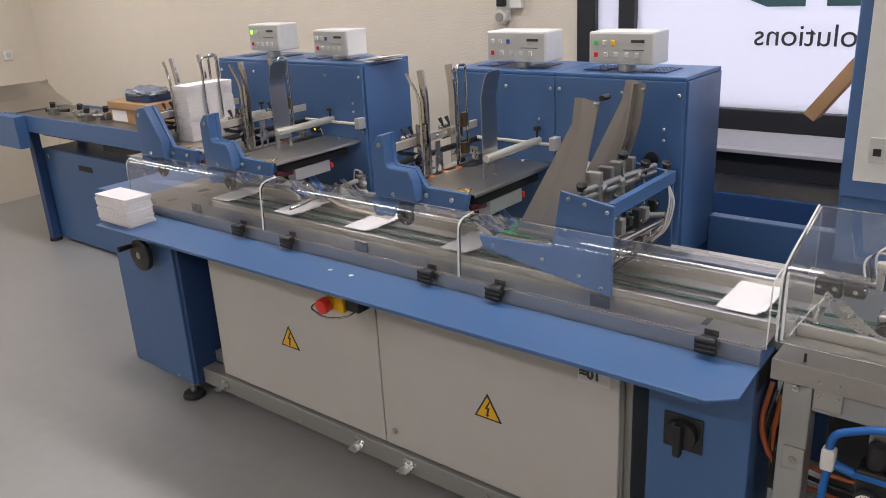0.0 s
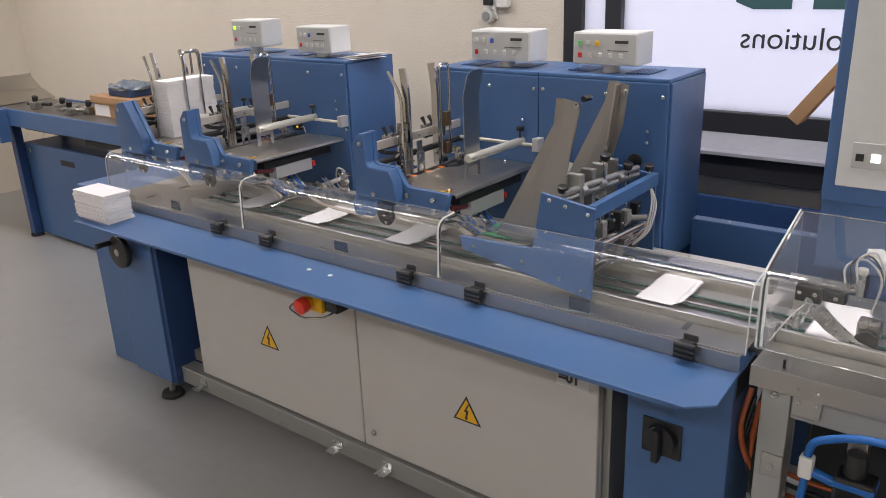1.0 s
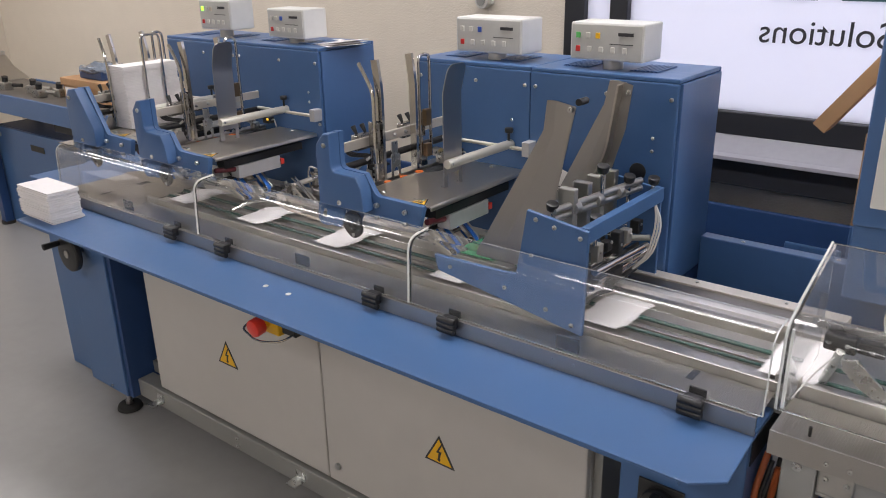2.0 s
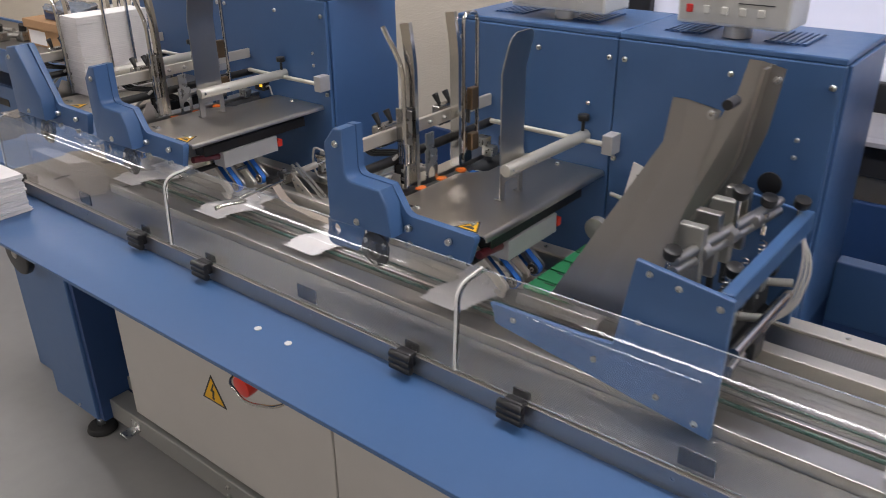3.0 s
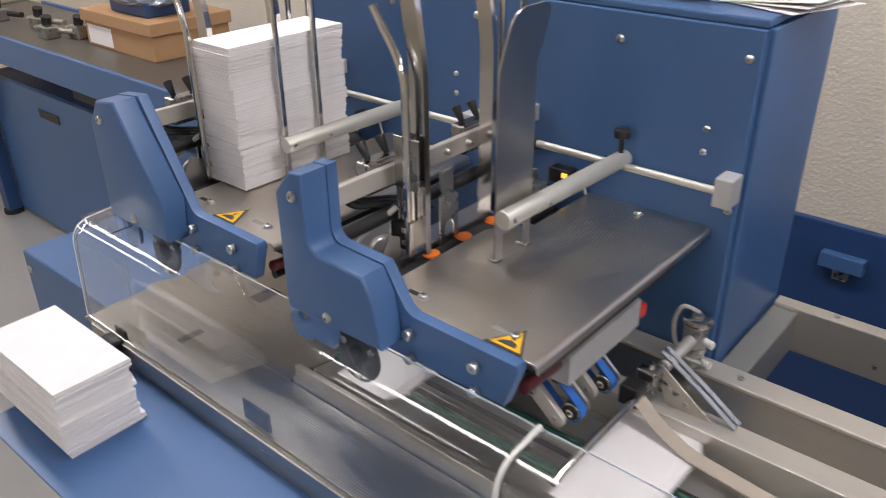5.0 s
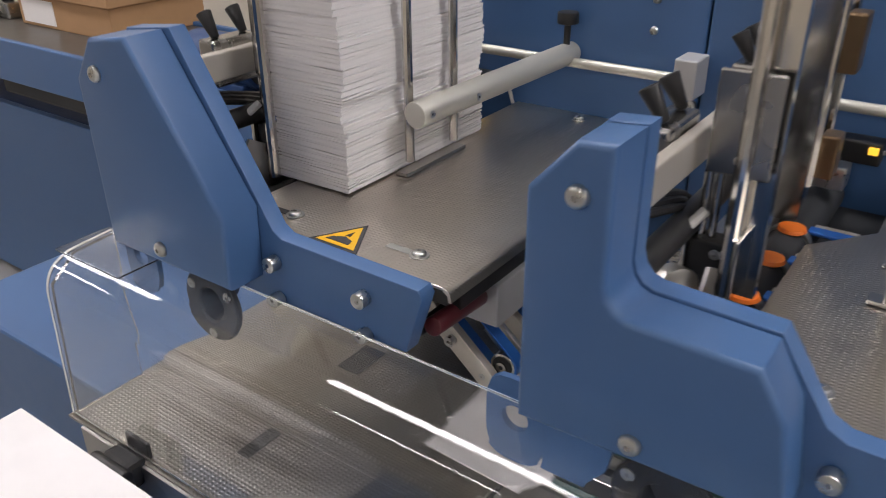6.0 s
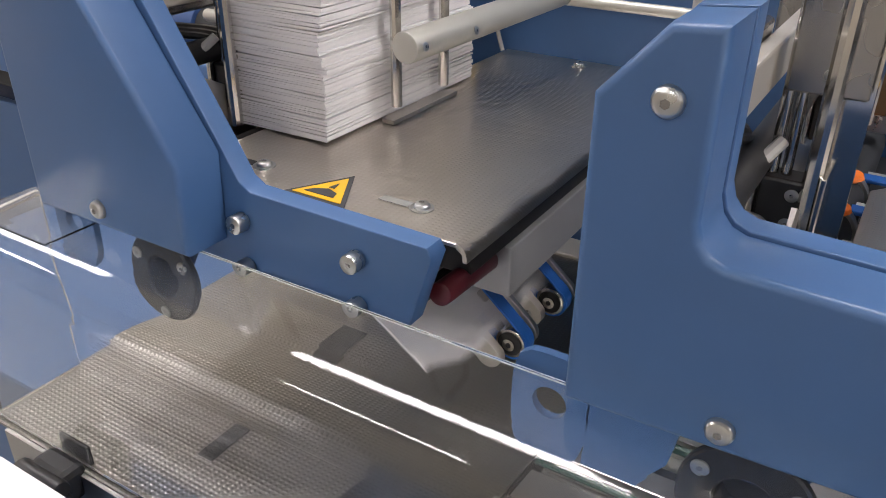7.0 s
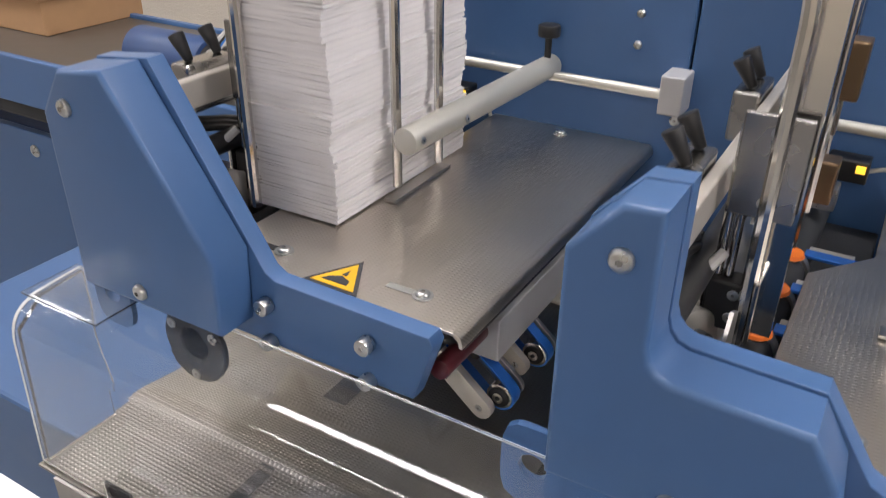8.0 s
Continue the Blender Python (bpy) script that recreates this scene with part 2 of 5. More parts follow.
def tube(pts, r, n=10, corner=0.0, bm=None, flat=None):
    """A round bar (or flat bar, flat = (width, thickness)) along a path."""
    P = round_path(pts, corner) if corner else [Vector(p) for p in pts]
    b = bmesh.new()
    rings = []
    up = Vector((0, 0, 1))
    d0 = (P[1] - P[0]).normalized()
    side = d0.cross(up if abs(d0.z) < 0.9 else Vector((1, 0, 0))).normalized()
    for i, p in enumerate(P):
        d = (P[min(i + 1, len(P) - 1)] - P[max(i - 1, 0)]).normalized()
        side = (side - d * side.dot(d)).normalized()
        w = d.cross(side)
        if flat:
            ring = [p + side * sx * flat[0] / 2 + w * sy * flat[1] / 2 for sx, sy in ((-1, -1), (1, -1), (1, 1), (-1, 1))]
        else:
            ring = [p + (side * math.cos(2 * math.pi * k / n) + w * math.sin(2 * math.pi * k / n)) * r for k in range(n)]
        rings.append([b.verts.new(c) for c in ring])
    m = len(rings[0])
    for a, c in zip(rings, rings[1:]):
        for k in range(m):
            b.faces.new((a[k], a[(k + 1) % m], c[(k + 1) % m], c[k]))
    b.faces.new(list(reversed(rings[0])))
    b.faces.new(rings[-1])
    return merge(bm, b)


def bolt(parent, x, y, z, axis=(0, -1, 0), r=0.0075, h=0.006, socket=True, name="screw"):
    """Domed or socket-head screw."""
    a = Vector(axis)
    p = Vector((x, y, z))
    if socket:
        b = cyl(p, p + a * h, r, n=16, r=r * 0.15)
    else:
        b = cyl(p, p + a * h * 0.25, r, n=18)
        for k0, k1, q0, q1 in ((0.25, 0.5, 1.0, 0.93), (0.5, 0.7, 0.93, 0.8), (0.7, 0.82, 0.8, 0.62), (0.82, 0.88, 0.62, 0.40)):
            b = cyl(p + a * h * k0, p + a * h * k1, r * q0, r * q1, n=18, bm=b)
        h *= 0.88
    d = cyl(p + a * (h - 0.001), p + a * (h + 0.0002), r * 0.32, n=6)
    for f in d.faces:
        f.material_index = 1
    ob = soft(part(name, merge(b, d), ZINC, parent), 40)
    ob.data.materials.append(DSTEEL)
    return ob

# ---- the room ----
WALL_Y, LEFT_X, RIGHT_X, FRONT_Y = 3.62, -7.45, 4.0, -3.0
ob = part("floor", box(LEFT_X - 0.2, RIGHT_X + 0.2, FRONT_Y - 0.2, WALL_Y + 0.2, -0.1, 0), FLOORM)
tagged(ob, "grey poured resin floor with soft sheen", "floor", kind="structure")
ob = part("ceiling", box(LEFT_X - 0.2, RIGHT_X + 0.2, FRONT_Y - 0.2, WALL_Y + 0.2, CEIL, CEIL + 0.1), CEILM)
tagged(ob, "plain white ceiling", "ceiling", kind="structure")
WX0, WX1, WZ0, WZ1 = -2.0, 1.6, 0.88, 2.75
b = box(LEFT_X, WX0, WALL_Y, WALL_Y + 0.2, 0, CEIL)
b = box(WX1, RIGHT_X, WALL_Y, WALL_Y + 0.2, 0, CEIL, bm=b)
b = box(WX0, WX1, WALL_Y, WALL_Y + 0.2, 0, WZ0, bm=b)
b = box(WX0, WX1, WALL_Y, WALL_Y + 0.2, WZ1, CEIL, bm=b)
tagged(part("wall_north", b, WALL), "cream rough plaster wall with a window", "wall", kind="structure")
tagged(part("wall_west", box(LEFT_X - 0.2, LEFT_X, FRONT_Y, WALL_Y + 0.2, 0, CEIL), WALL), "cream rough plaster wall", "wall", kind="structure")
tagged(part("wall_east", box(RIGHT_X, RIGHT_X + 0.2, FRONT_Y, WALL_Y + 0.2, 0, CEIL), WALL), "cream plaster wall", "wall", kind="structure")
tagged(part("wall_south", box(LEFT_X, RIGHT_X, FRONT_Y - 0.2, FRONT_Y, 0, CEIL), WALL), "cream plaster wall", "wall", kind="structure")

win = thing("window_1", (0, WALL_Y, 0), "dark framed window with frosted white film and lettering", "window", kind="structure")
fy0, fy1 = -0.015, 0.06
b = box(-2.0, -1.905, fy0, fy1, WZ0, WZ1, 0.004)
b = box(-1.785, -1.705, fy0, fy1, 1.16, WZ1, 0.004, bm=b)
b = box(1.5, 1.6, fy0, fy1, WZ0, WZ1, 0.004, bm=b)
b = box(-1.905, 1.5, fy0, fy1, 1.060, 1.15, 0.004, bm=b)
b = box(-1.905, 1.5, fy0, fy1, WZ1 - 0.09, WZ1, 0.004, bm=b)
part("window_frame", b, FRAMEM, win, "anthracite frame")
part("lower_casing", box(-1.905, 1.5, -0.10, fy1, 0.88, 0.985, 0.004), FRAMEM, win, "anthracite box under the sill")
part("window_sill", prism([(-0.13, 0.985), (-0.13, 1.000), (-0.10, 1.006), (-0.016, 1.0595), (0.06, 1.0595), (0.06, 0.985)], "x", -1.93, 1.55, 0.002), SILLM, win, "sloped grey sill board")
FILM = bpy.data.materials.new("frosted_film")
FILM.use_nodes = True
nt = FILM.node_tree
bs = nt.nodes["Principled BSDF"]
bs.inputs["Base Color"].default_value = (0.80, 0.80, 0.86, 1)
bs.inputs["Roughness"].default_value = 0.35
tr = nt.nodes.new("ShaderNodeBsdfTranslucent")
tr.inputs["Color"].default_value = (0.86, 0.86, 0.93, 1)
mx = nt.nodes.new("ShaderNodeMixShader")
mx.inputs[0].default_value = 0.7
nt.links.new(bs.outputs[0], mx.inputs[1])
nt.links.new(tr.outputs[0], mx.inputs[2])
nt.links.new(mx.outputs[0], nt.nodes["Material Output"].inputs["Surface"])
part("pane", box(-1.705, 1.5, 0.02, 0.028, 1.15, WZ1 - 0.09), FILM, win, "pane with frosted white film")
part("side_pane", box(-1.905, -1.785, 0.02, 0.028, 1.15, WZ1 - 0.09), FILM, win)
cu = bpy.data.curves.new("lettering", "FONT")
cu.body, cu.size, cu.extrude = "Solutions", 0.124, 0.0008
cu.align_x = "LEFT"
lt = new("lettering", cu)
lt.parent = win
lt.matrix_local = pose(-0.715, 0.012, 1.417, 90, 0, 180)
lt.data.materials.append(INK)
b = prism([(-1.22, 1.66), (-1.20, 1.60), (-1.13, 1.572), (-0.98, 1.572), (-0.98, 1.86), (-1.22, 1.86)], "y", 0.008, 0.012)
part("logo_shape", b, TEAL, win, "dark teal film shape")
part("logo_shape", box(-0.90, -0.74, 0.008, 0.012, 1.572, 1.86), TEAL, win, "dark teal film shape")
SKYGLOW = glow("daylight_haze", (0.93, 0.94, 1.0), 1.3)
ob = part("backdrop", box(-4, 4, WALL_Y + 1.5, WALL_Y + 1.52, -1, 4.5), SKYGLOW)
tagged(ob, "plain bright daylight outside the window", "daylight", kind="structure")

# Fittings for all the unseen lights, the added ones too.
for lx, ly in LAMPS:
    lamp = thing("ceiling_light", (lx, ly, CEIL), "unseen white rectangular ceiling light, switched on", "ceiling light", "ceiling lights")
    part("housing", box(-0.62, 0.62, -0.17, 0.17, -0.05, 0, 0.006), WHITEP, lamp)
    part("diffuser", box(-0.6, 0.6, -0.15, 0.15, -0.056, -0.0505), LAMPM, lamp, "glowing diffuser")

# wall socket with plug
so = thing("wall_socket", (-2.42, WALL_Y, 1.54), "white wall sockets with a grey plugged timer", "socket")
part("plate", box(-0.04, 0.04, -0.012, 0, -0.02, 0.24, 0.006), WHITEP, so)
part("plug_timer", cyl((0, -0.012, 0.0), (0, -0.05, 0.0), 0.036, n=28, r=0.004), BTN, so, "round grey plug-in timer")
part("dial", cyl((0, -0.05, 0.0), (0, -0.056, 0.0), 0.022, n=24), GALV, so)
part("plug", box(-0.022, 0.022, -0.05, -0.012, 0.05, 0.10, 0.008), BLACK, so, "black plug")
part("side_box", box(0.05, 0.12, -0.04, 0, 0.04, 0.22, 0.006), WHITEP, so)
so = thing("wall_socket", (LEFT_X, 3.33, 1.26), "small white wall socket", "socket")
part("plate", box(0, 0.02, -0.04, 0.04, -0.04, 0.04, 0.005), WHITEP, so)
part("insert", cyl((0.02, 0, 0), (0.03, 0, 0), 0.022, n=20), BTN, so)

# ---- inserting machine: frame, table, deck ----
FX0, FX1 = -3.21, -0.53
M = "inserting machine"
leg = thing("table_leg", (-3.04, 1.96, 0), "blue sheet metal leg column on a black levelling foot", "machine leg", "machine legs")
part("column", box(-0.155, 0.115, -0.115, 0.10, 0.105, 0.868, 0.004), BLUE, leg)
part("edge_flange", box(0.1155, 0.14, -0.105, 0.10, 0.105, 0.868, 0.002), DBLUE, leg)
soft(part("foot_stem", cyl((0.03, -0.07, 0.02), (0.03, -0.07, 0.105), 0.008), ZINC, leg))
soft(part("levelling_foot", cyl((0.03, -0.07, 0.004), (0.03, -0.07, 0.024), 0.052, 0.045, 32, 0.003), RUBBER, leg, "round black rubber foot"), 40)
soft(part("foot_nut", cyl((0.03, -0.07, 0.026), (0.03, -0.07, 0.04), 0.016, n=6), ZINC, leg))
bolt(leg, 0.01, -0.115, 0.125, r=0.005)

leg = thing("table_leg", (-0.67, 1.96, 0), "blue sheet metal leg column with a main switch", "machine leg", "machine legs")
part("column", box(-0.135, 0.13, -0.10, 0.10, 0.105, 0.868, 0.004), BLUE, leg)
soft(part("foot_stem", cyl((0.0, -0.05, 0.02), (0.0, -0.05, 0.105), 0.008), ZINC, leg))
soft(part("levelling_foot", cyl((0.0, -0.05, 0.004), (0.0, -0.05, 0.024), 0.052, 0.045, 32, 0.003), RUBBER, leg), 40)
sw = part("switch_plate", box(-0.088, 0.016, -0.106, -0.1005, 0.592, 0.692, 0.002), BLACK, leg, "black square switch plate")
soft(part("knob_ring", cyl((-0.036, -0.107, 0.642), (-0.036, -0.125, 0.642), 0.040, n=32, r=0.003), BLACK, sw), 40)
part("rotary_knob", box(-0.046, -0.026, -0.15, -0.125, 0.592, 0.685, 0.005), BLACK, sw, "black rotary handle")

tab = thing("front_table", (0, 0, 0), "long blue painted sheet steel front table, slightly worn", "table")
part("tabletop", prism([(-3.135, 1.655), (-0.585, 1.658), (-0.528, 1.705), (-0.536, 1.885), (-3.135, 1.885)], "z", 0.866, 0.872, 0.0015), BLUE, tab)
part("front_lip", box(-3.13, -0.60, 1.6585, 1.662, 0.860, 0.866), BLUE, tab)
for hx in (-1.803, -1.900):
    soft(part("plug_screw", cyl((hx, 1.793, 0.8715), (hx, 1.793, 0.8735), 0.008, n=20), WHITEP, tab, "pale plug"))

# hand wheel under the table
hw = thing("hand_wheel", (-3.08, 1.80, 0.705), "black plastic hand wheel with a pale hub and crank grip", "hand wheel")
b = bmesh.new()
bmesh.ops.create_cone(b, cap_ends=True, segments=40, radius1=0.072, radius2=0.072, depth=0.026)
bevel(b, 0.007, 3, 50)
soft(part("wheel", merge(None, b, pose(0, 0, 0, 90, 0, 0)), BLACK, hw), 40)
soft(part("hub", cyl((0, -0.013, 0), (0, -0.018, 0), 0.016, n=24, r=0.002), ALU, hw, "pale hub cap"))
soft(part("grip", cyl((-0.05, -0.013, 0.035), (-0.05, -0.075, 0.035), 0.011, 0.013, 16, 0.003), BLACK, hw), 40)
soft(part("shaft", cyl((0, 0.012, 0), (0, 0.06, 0), 0.012), ZINC, hw))

# switch cabinet
cb = thing("switch_cabinet", (0, 0, 0), "light grey double-door switch cabinet with warning signs", "cabinet")
part("body", box(-2.755, -0.905, 1.922, 2.40, 0.185, 0.80, 0.003), GREYP, cb)
for x0, x1 in ((-2.755, -1.8165), (-1.8115, -0.905)):
    d = part("door", box(x0, x1, 1.899, 1.9215, 0.188, 0.80, 0.004), GREYP, cb)
    cx = -2.288 if x0 < -2 else -1.354
    sg = part("warning_sign", prism([(cx - 0.053, 0.4375), (cx + 0.053, 0.4375), (cx, 0.53)], "y", 1.8975, 1.899), INK, d, "yellow and black electric hazard sign")
    part("sign_face", prism([(cx - 0.043, 0.4435), (cx + 0.043, 0.4435), (cx, 0.5185)], "y", 1.8968, 1.8975), YEL, d)
    part("lightning_bolt", prism([(cx + 0.006, 0.503), (cx - 0.010, 0.474), (cx - 0.001, 0.474), (cx - 0.005, 0.452), (cx - 0.009, 0.453), (cx + 0.001, 0.446), (cx + 0.006, 0.456), (cx + 0.002, 0.455), (cx + 0.009, 0.480), (cx, 0.480), (cx + 0.011, 0.503)], "y", 1.8960, 1.8968), INK, d)
    if x0 > -2:
        soft(part("lock", cyl((-1.765, 1.899, 0.252), (-1.765, 1.889, 0.252), 0.011, n=20, r=0.002), ZINC, d, "round key lock"))
        part("label_plate", box(-1.035, -0.935, 1.8975, 1.899, 0.676, 0.728), BOXG, d)
        c = bpy.data.curves.new("marking", "FONT")
        c.body, c.size, c.extrude = "=01", 0.042, 0.0004
        t = new("marking", c)
        t.parent = d
        t.matrix_local = pose(-1.030, 1.8968, 0.691, 90, 0, 0)
        c.offset = 0.0018
        t.data.materials.append(INK)
part("side_strip", box(-0.903, -0.88, 1.93, 2.38, 0.185, 0.80, 0.002), GALV, cb)

# base rail with clamps
br = thing("base_rail", (0, 0, 0), "grey steel base rail with small clamps and bolts", "machine base")
part("front_rail", box(-2.90, -0.45, 1.885, 1.955, 0.105, 0.18, 0.004), GALV, br)
part("rear_rail", box(-2.90, -0.45, 2.50, 2.57, 0.105, 0.18, 0.004), GALV, br)
for px in (-2.83, -1.95, -0.5):
    part("cross_rail", box(px - 0.03, px + 0.03, 1.956, 2.499, 0.11, 0.175, 0.003), GALV, br)
for px in (-2.745, -1.938, -1.697, -1.2):
    c = part("clamp", box(px - 0.022, px + 0.022, 1.835, 1.8845, 0.132, 0.137, 0.001), ZINC, br, "small plated clamp")
    part("clamp_tab", box(px - 0.022, px + 0.022, 1.881, 1.8845, 0.1375, 0.165, 0.001), ZINC, c)
    bolt(c, px, 1.881, 0.152, r=0.006, socket=False)
for px in (-2.27, -1.36):
    for pz in (0.125, 0.155):
        bolt(br, px, 1.885, pz, r=0.007)
for px in (-2.6, -1.9, -1.2, -0.62):
    c = part("support_foot", cyl((px, 2.535, 0.0), (px, 2.535, 0.105), 0.014), ZINC, br)
    part("foot_pad", cyl((px, 2.535, 0.002), (px, 2.535, 0.018), 0.035, n=24), RUBBER, c)
part("inner_tray", box(-2.90, -2.77, 1.96, 2.35, 0.18, 0.23, 0.003), GALV, br)

# emergency stop
es = thing("emergency_stop", (-1.902, 1.785, 0.785), "red emergency stop button on a yellow box with a wire guard", "emergency stop")
part("box", box(-0.005, 0.075, -0.02, 0.045, -0.045, 0.035, 0.005), YEL, es, "yellow plastic box")
part("cover_box", box(0.0765, 0.135, -0.01, 0.045, -0.035, 0.035, 0.004), BLACK, es)
soft(part("button", cyl((0.02, -0.035, -0.012), (0.02, -0.07, -0.016), 0.026, 0.027, 28, 0.006), RED, es, "red mushroom button"), 40)
soft(part("collar", cyl((0.02, -0.02, -0.012), (0.02, -0.035, -0.012), 0.016, n=20), YEL, es))
soft(part("wire_guard", tube([(0.13, 0.02, -0.02), (0.12, -0.05, -0.035), (0.04, -0.075, -0.045), (-0.055, -0.05, -0.04), (-0.055, 0.0, -0.03), (0.0, 0.02, -0.02)], 0.0035, 8, 0.03), CHROME, es, "bent wire guard"))
part("mount", box(-0.01, 0.14, 0.0455, 0.10, 0.0, 0.074, 0.002), DARK, es)

# conveyor deck
dk = thing("conveyor_deck", (0, 0, 0), "long pressed stainless steel conveyor deck with guide rails", "conveyor")
part("front_strip", box(-3.20, -0.538, 1.872, 1.8755, 0.868, 0.913), STRIP, dk, "pressed steel front strip")
part("deck_sheet", box(-3.228, -0.538, 1.8758, 1.99, 0.911, 0.914), DECK, dk, "pressed steel sheet")
part("deck_sheet", box(-3.228, -2.805, 1.9905, 2.41, 0.911, 0.914), DECK, dk, "pressed steel sheet")
part("deck_slot", box(-3.052, -3.022, 2.10, 2.15, 0.9142, 0.9148), BLACK, dk, "dark slot")
part("front_bar", box(-2.80, -0.538, 1.992, 2.004, 0.905, 0.936, 0.0015), ALU, dk, "front guide bar")
part("lane_floor", box(-2.80, -0.50, 2.0045, 2.45, 0.86, 0.893), GALV, dk, "dark lane bed")
part("lane_sheet", box(-2.80, -0.50, 2.030, 2.075, 0.8935, 0.912), STEEL, dk)
part("lane_sheet", box(-2.80, -0.50, 2.165, 2.212, 0.8935, 0.913), ALU, dk)
for gy in (2.012, 2.085, 2.15):
    soft(part("guide_strip", tube([(-2.80, gy, 0.916), (-0.50, gy, 0.916)], 0.004, 8), DGREEN, dk, "dark green guide strip"))
part("lane_rib", box(-2.80, -0.50, 2.100, 2.112, 0.8935, 0.918, 0.001), STEEL, dk)
part("chain_slot", box(-2.80, -0.50, 2.118, 2.142, 0.8935, 0.898), BLACK, dk)
part("back_bar", box(-2.80, -0.50, 2.248, 2.262, 0.8935, 0.945, 0.0015), ALUW, dk, "back guide bar")
part("back_step", box(-2.80, -0.50, 2.2625, 2.315, 0.8935, 0.926, 0.001), ALUW, dk)
part("back_sheet", box(-2.80, -0.50, 2.3155, 2.41, 0.8935, 0.912), DECK, dk, "pressed steel rear sheet")
part("rear_rail", box(-3.228, -0.50, 2.4105, 2.455, 0.85, 0.918, 0.002), ALUW, dk, "rear aluminium rail")
for i in range(12):
    x = -3.2 + i * 0.232
    bolt(dk, x, 2.432, 0.918, (0, 0, 1), 0.005, 0.004)
for x in (-3.03, -0.70):
    part("deck_slot", box(x - 0.008, x + 0.008, 1.94, 1.985, 0.9142, 0.9148), BLACK, dk, "dark slot")
# Filler below the deck, with the shade there put into its dark colour.
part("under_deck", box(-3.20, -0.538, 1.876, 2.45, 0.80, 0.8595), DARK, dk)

# acrylic covers
def cover(x0, x1):
    c = thing("safety_cover", (0, 0, 0), "clear bent acrylic safety cover with black knobs", "cover", "safety covers")
    th = 0.005
    P = round_path([(0, 1.880, 0.916), (0, 1.888, 1.088), (0, 1.965, 1.094)], 0.050, 10)
    outer = [(p.y, p.z) for p in P]
    inner = []
    for i, p in enumerate(P):
        d = (P[min(i + 1, len(P) - 1)] - P[max(i - 1, 0)]).normalized()
        inner.append((p.y + d.z * th, p.z - d.y * th))
    b = bmesh.new()
    rows = []
    for x in (x0, x1):
        rows.append(([b.verts.new((x, y, z)) for y, z in outer], [b.verts.new((x, y, z)) for y, z in inner]))
    n = len(outer)
    for i in range(n - 1):
        b.faces.new((rows[0][0][i], rows[1][0][i], rows[1][0][i + 1], rows[0][0][i + 1]))
        b.faces.new((rows[0][1][i], rows[0][1][i + 1], rows[1][1][i + 1], rows[1][1][i]))
        b.faces.new((rows[0][0][i], rows[0][0][i + 1], rows[0][1][i + 1], rows[0][1][i]))
        b.faces.new((rows[1][0][i], rows[1][1][i], rows[1][1][i + 1], rows[1][0][i + 1]))
    for i in (0, n - 1):
        b.faces.new((rows[0][0][i], rows[0][1][i], rows[1][1][i], rows[1][0][i]))
    sh = soft(part("sheet", b, ACRYL, c, "clear bent acrylic sheet"), 40)
    sh.visible_shadow = False
    return c


def knob(parent, x):
    k = part("clamp_knob", box(x - 0.021, x + 0.021, 1.856, 1.8795, 0.890, 0.922, 0.006), BLACK, parent, "ribbed black plastic clamp")
    for j in range(3):
        z = 0.889 + j * 0.013
        soft(part("rib", cyl((x - 0.026, 1.852, z), (x + 0.026, 1.852, z), 0.0085, n=12, r=0.002), BLACK, k), 40)
    part("back_plate", box(x - 0.017, x + 0.020, 1.886, 1.890, 0.905, 0.932, 0.002), BLACK, k)


def bracket(parent, x):
    g = part("hinge_plate", box(x - 0.030, x + 0.030, 1.8895, 1.893, 0.918, 0.952, 0.006), MATS["smoked_plastic"], parent, "smoked plastic hinge plate")
    for s in (-0.027, 0.027):
        bolt(g, x + s, 1.8715, 0.898, r=0.004, h=0.001)


mat("smoked_plastic", (0.03, 0.032, 0.035), 0.25, 0, 0.1, 60)
c1 = cover(-3.225, -2.331)
c2 = cover(-2.327, -1.427)
c3 = cover(-1.423, -0.530)
for x in (-2.457,):
    knob(c1, x)
knob(c1, -3.12)
for x in (-2.182, -1.541):
    knob(c2, x)
for x in (-1.285, -0.662):
    knob(c3, x)
for c, x in ((c1, -2.755), (c2, -1.842), (c3, -0.965)):
    bracket(c, x)
for c, x in ((c1, -2.334), (c2, -1.43)):
    P = round_path([(x, 1.8785, 0.916), (x, 1.8865, 1.090), (x, 1.965, 1.0965)], 0.05, 10)
    part("edge_seal", tube(P, 0.003, 6), WHITEP, c, "pale polished sheet edge")
# Pale strips paint the bright glint along the cover edges.
for c, x0, x1 in ((c1, -3.225, -2.331), (c2, -2.327, -1.427), (c3, -1.423, -0.53)):
    part("rear_edge", box(x0, x1, 1.9652, 1.9658, 1.0895, 1.0938), EDGE, c, "pale strip painting the glint on the rear edge")
    part("lower_edge", box(x0, x1, 1.8803, 1.8850, 0.9150, 0.9158), EDGE, c, "pale strip painting the glint on the lower edge")
for c, x in ((c1, -3.2256), (c3, -0.5294)):
    P = round_path([(x, 1.8815, 0.916), (x, 1.8895, 1.088), (x, 1.965, 1.0925)], 0.05, 10)
    part("end_edge", tube(P, 0.0018, 6), EDGE, c, "pale strip painting the glint on the end edge")
e = part("end_wall", prism([(1.887, 0.917), (1.8945, 1.065), (1.92, 1.085), (1.965, 1.088), (1.965, 0.917)], "x", -3.224, -3.219), ACRYL, c1, "clear end wall")
e.visible_shadow = False
o = part("end_cap", box(-3.225, -3.125, 1.905, 1.964, 1.0968, 1.0985), ACRYL, c1, "clear acrylic end strip")
o.visible_shadow = False

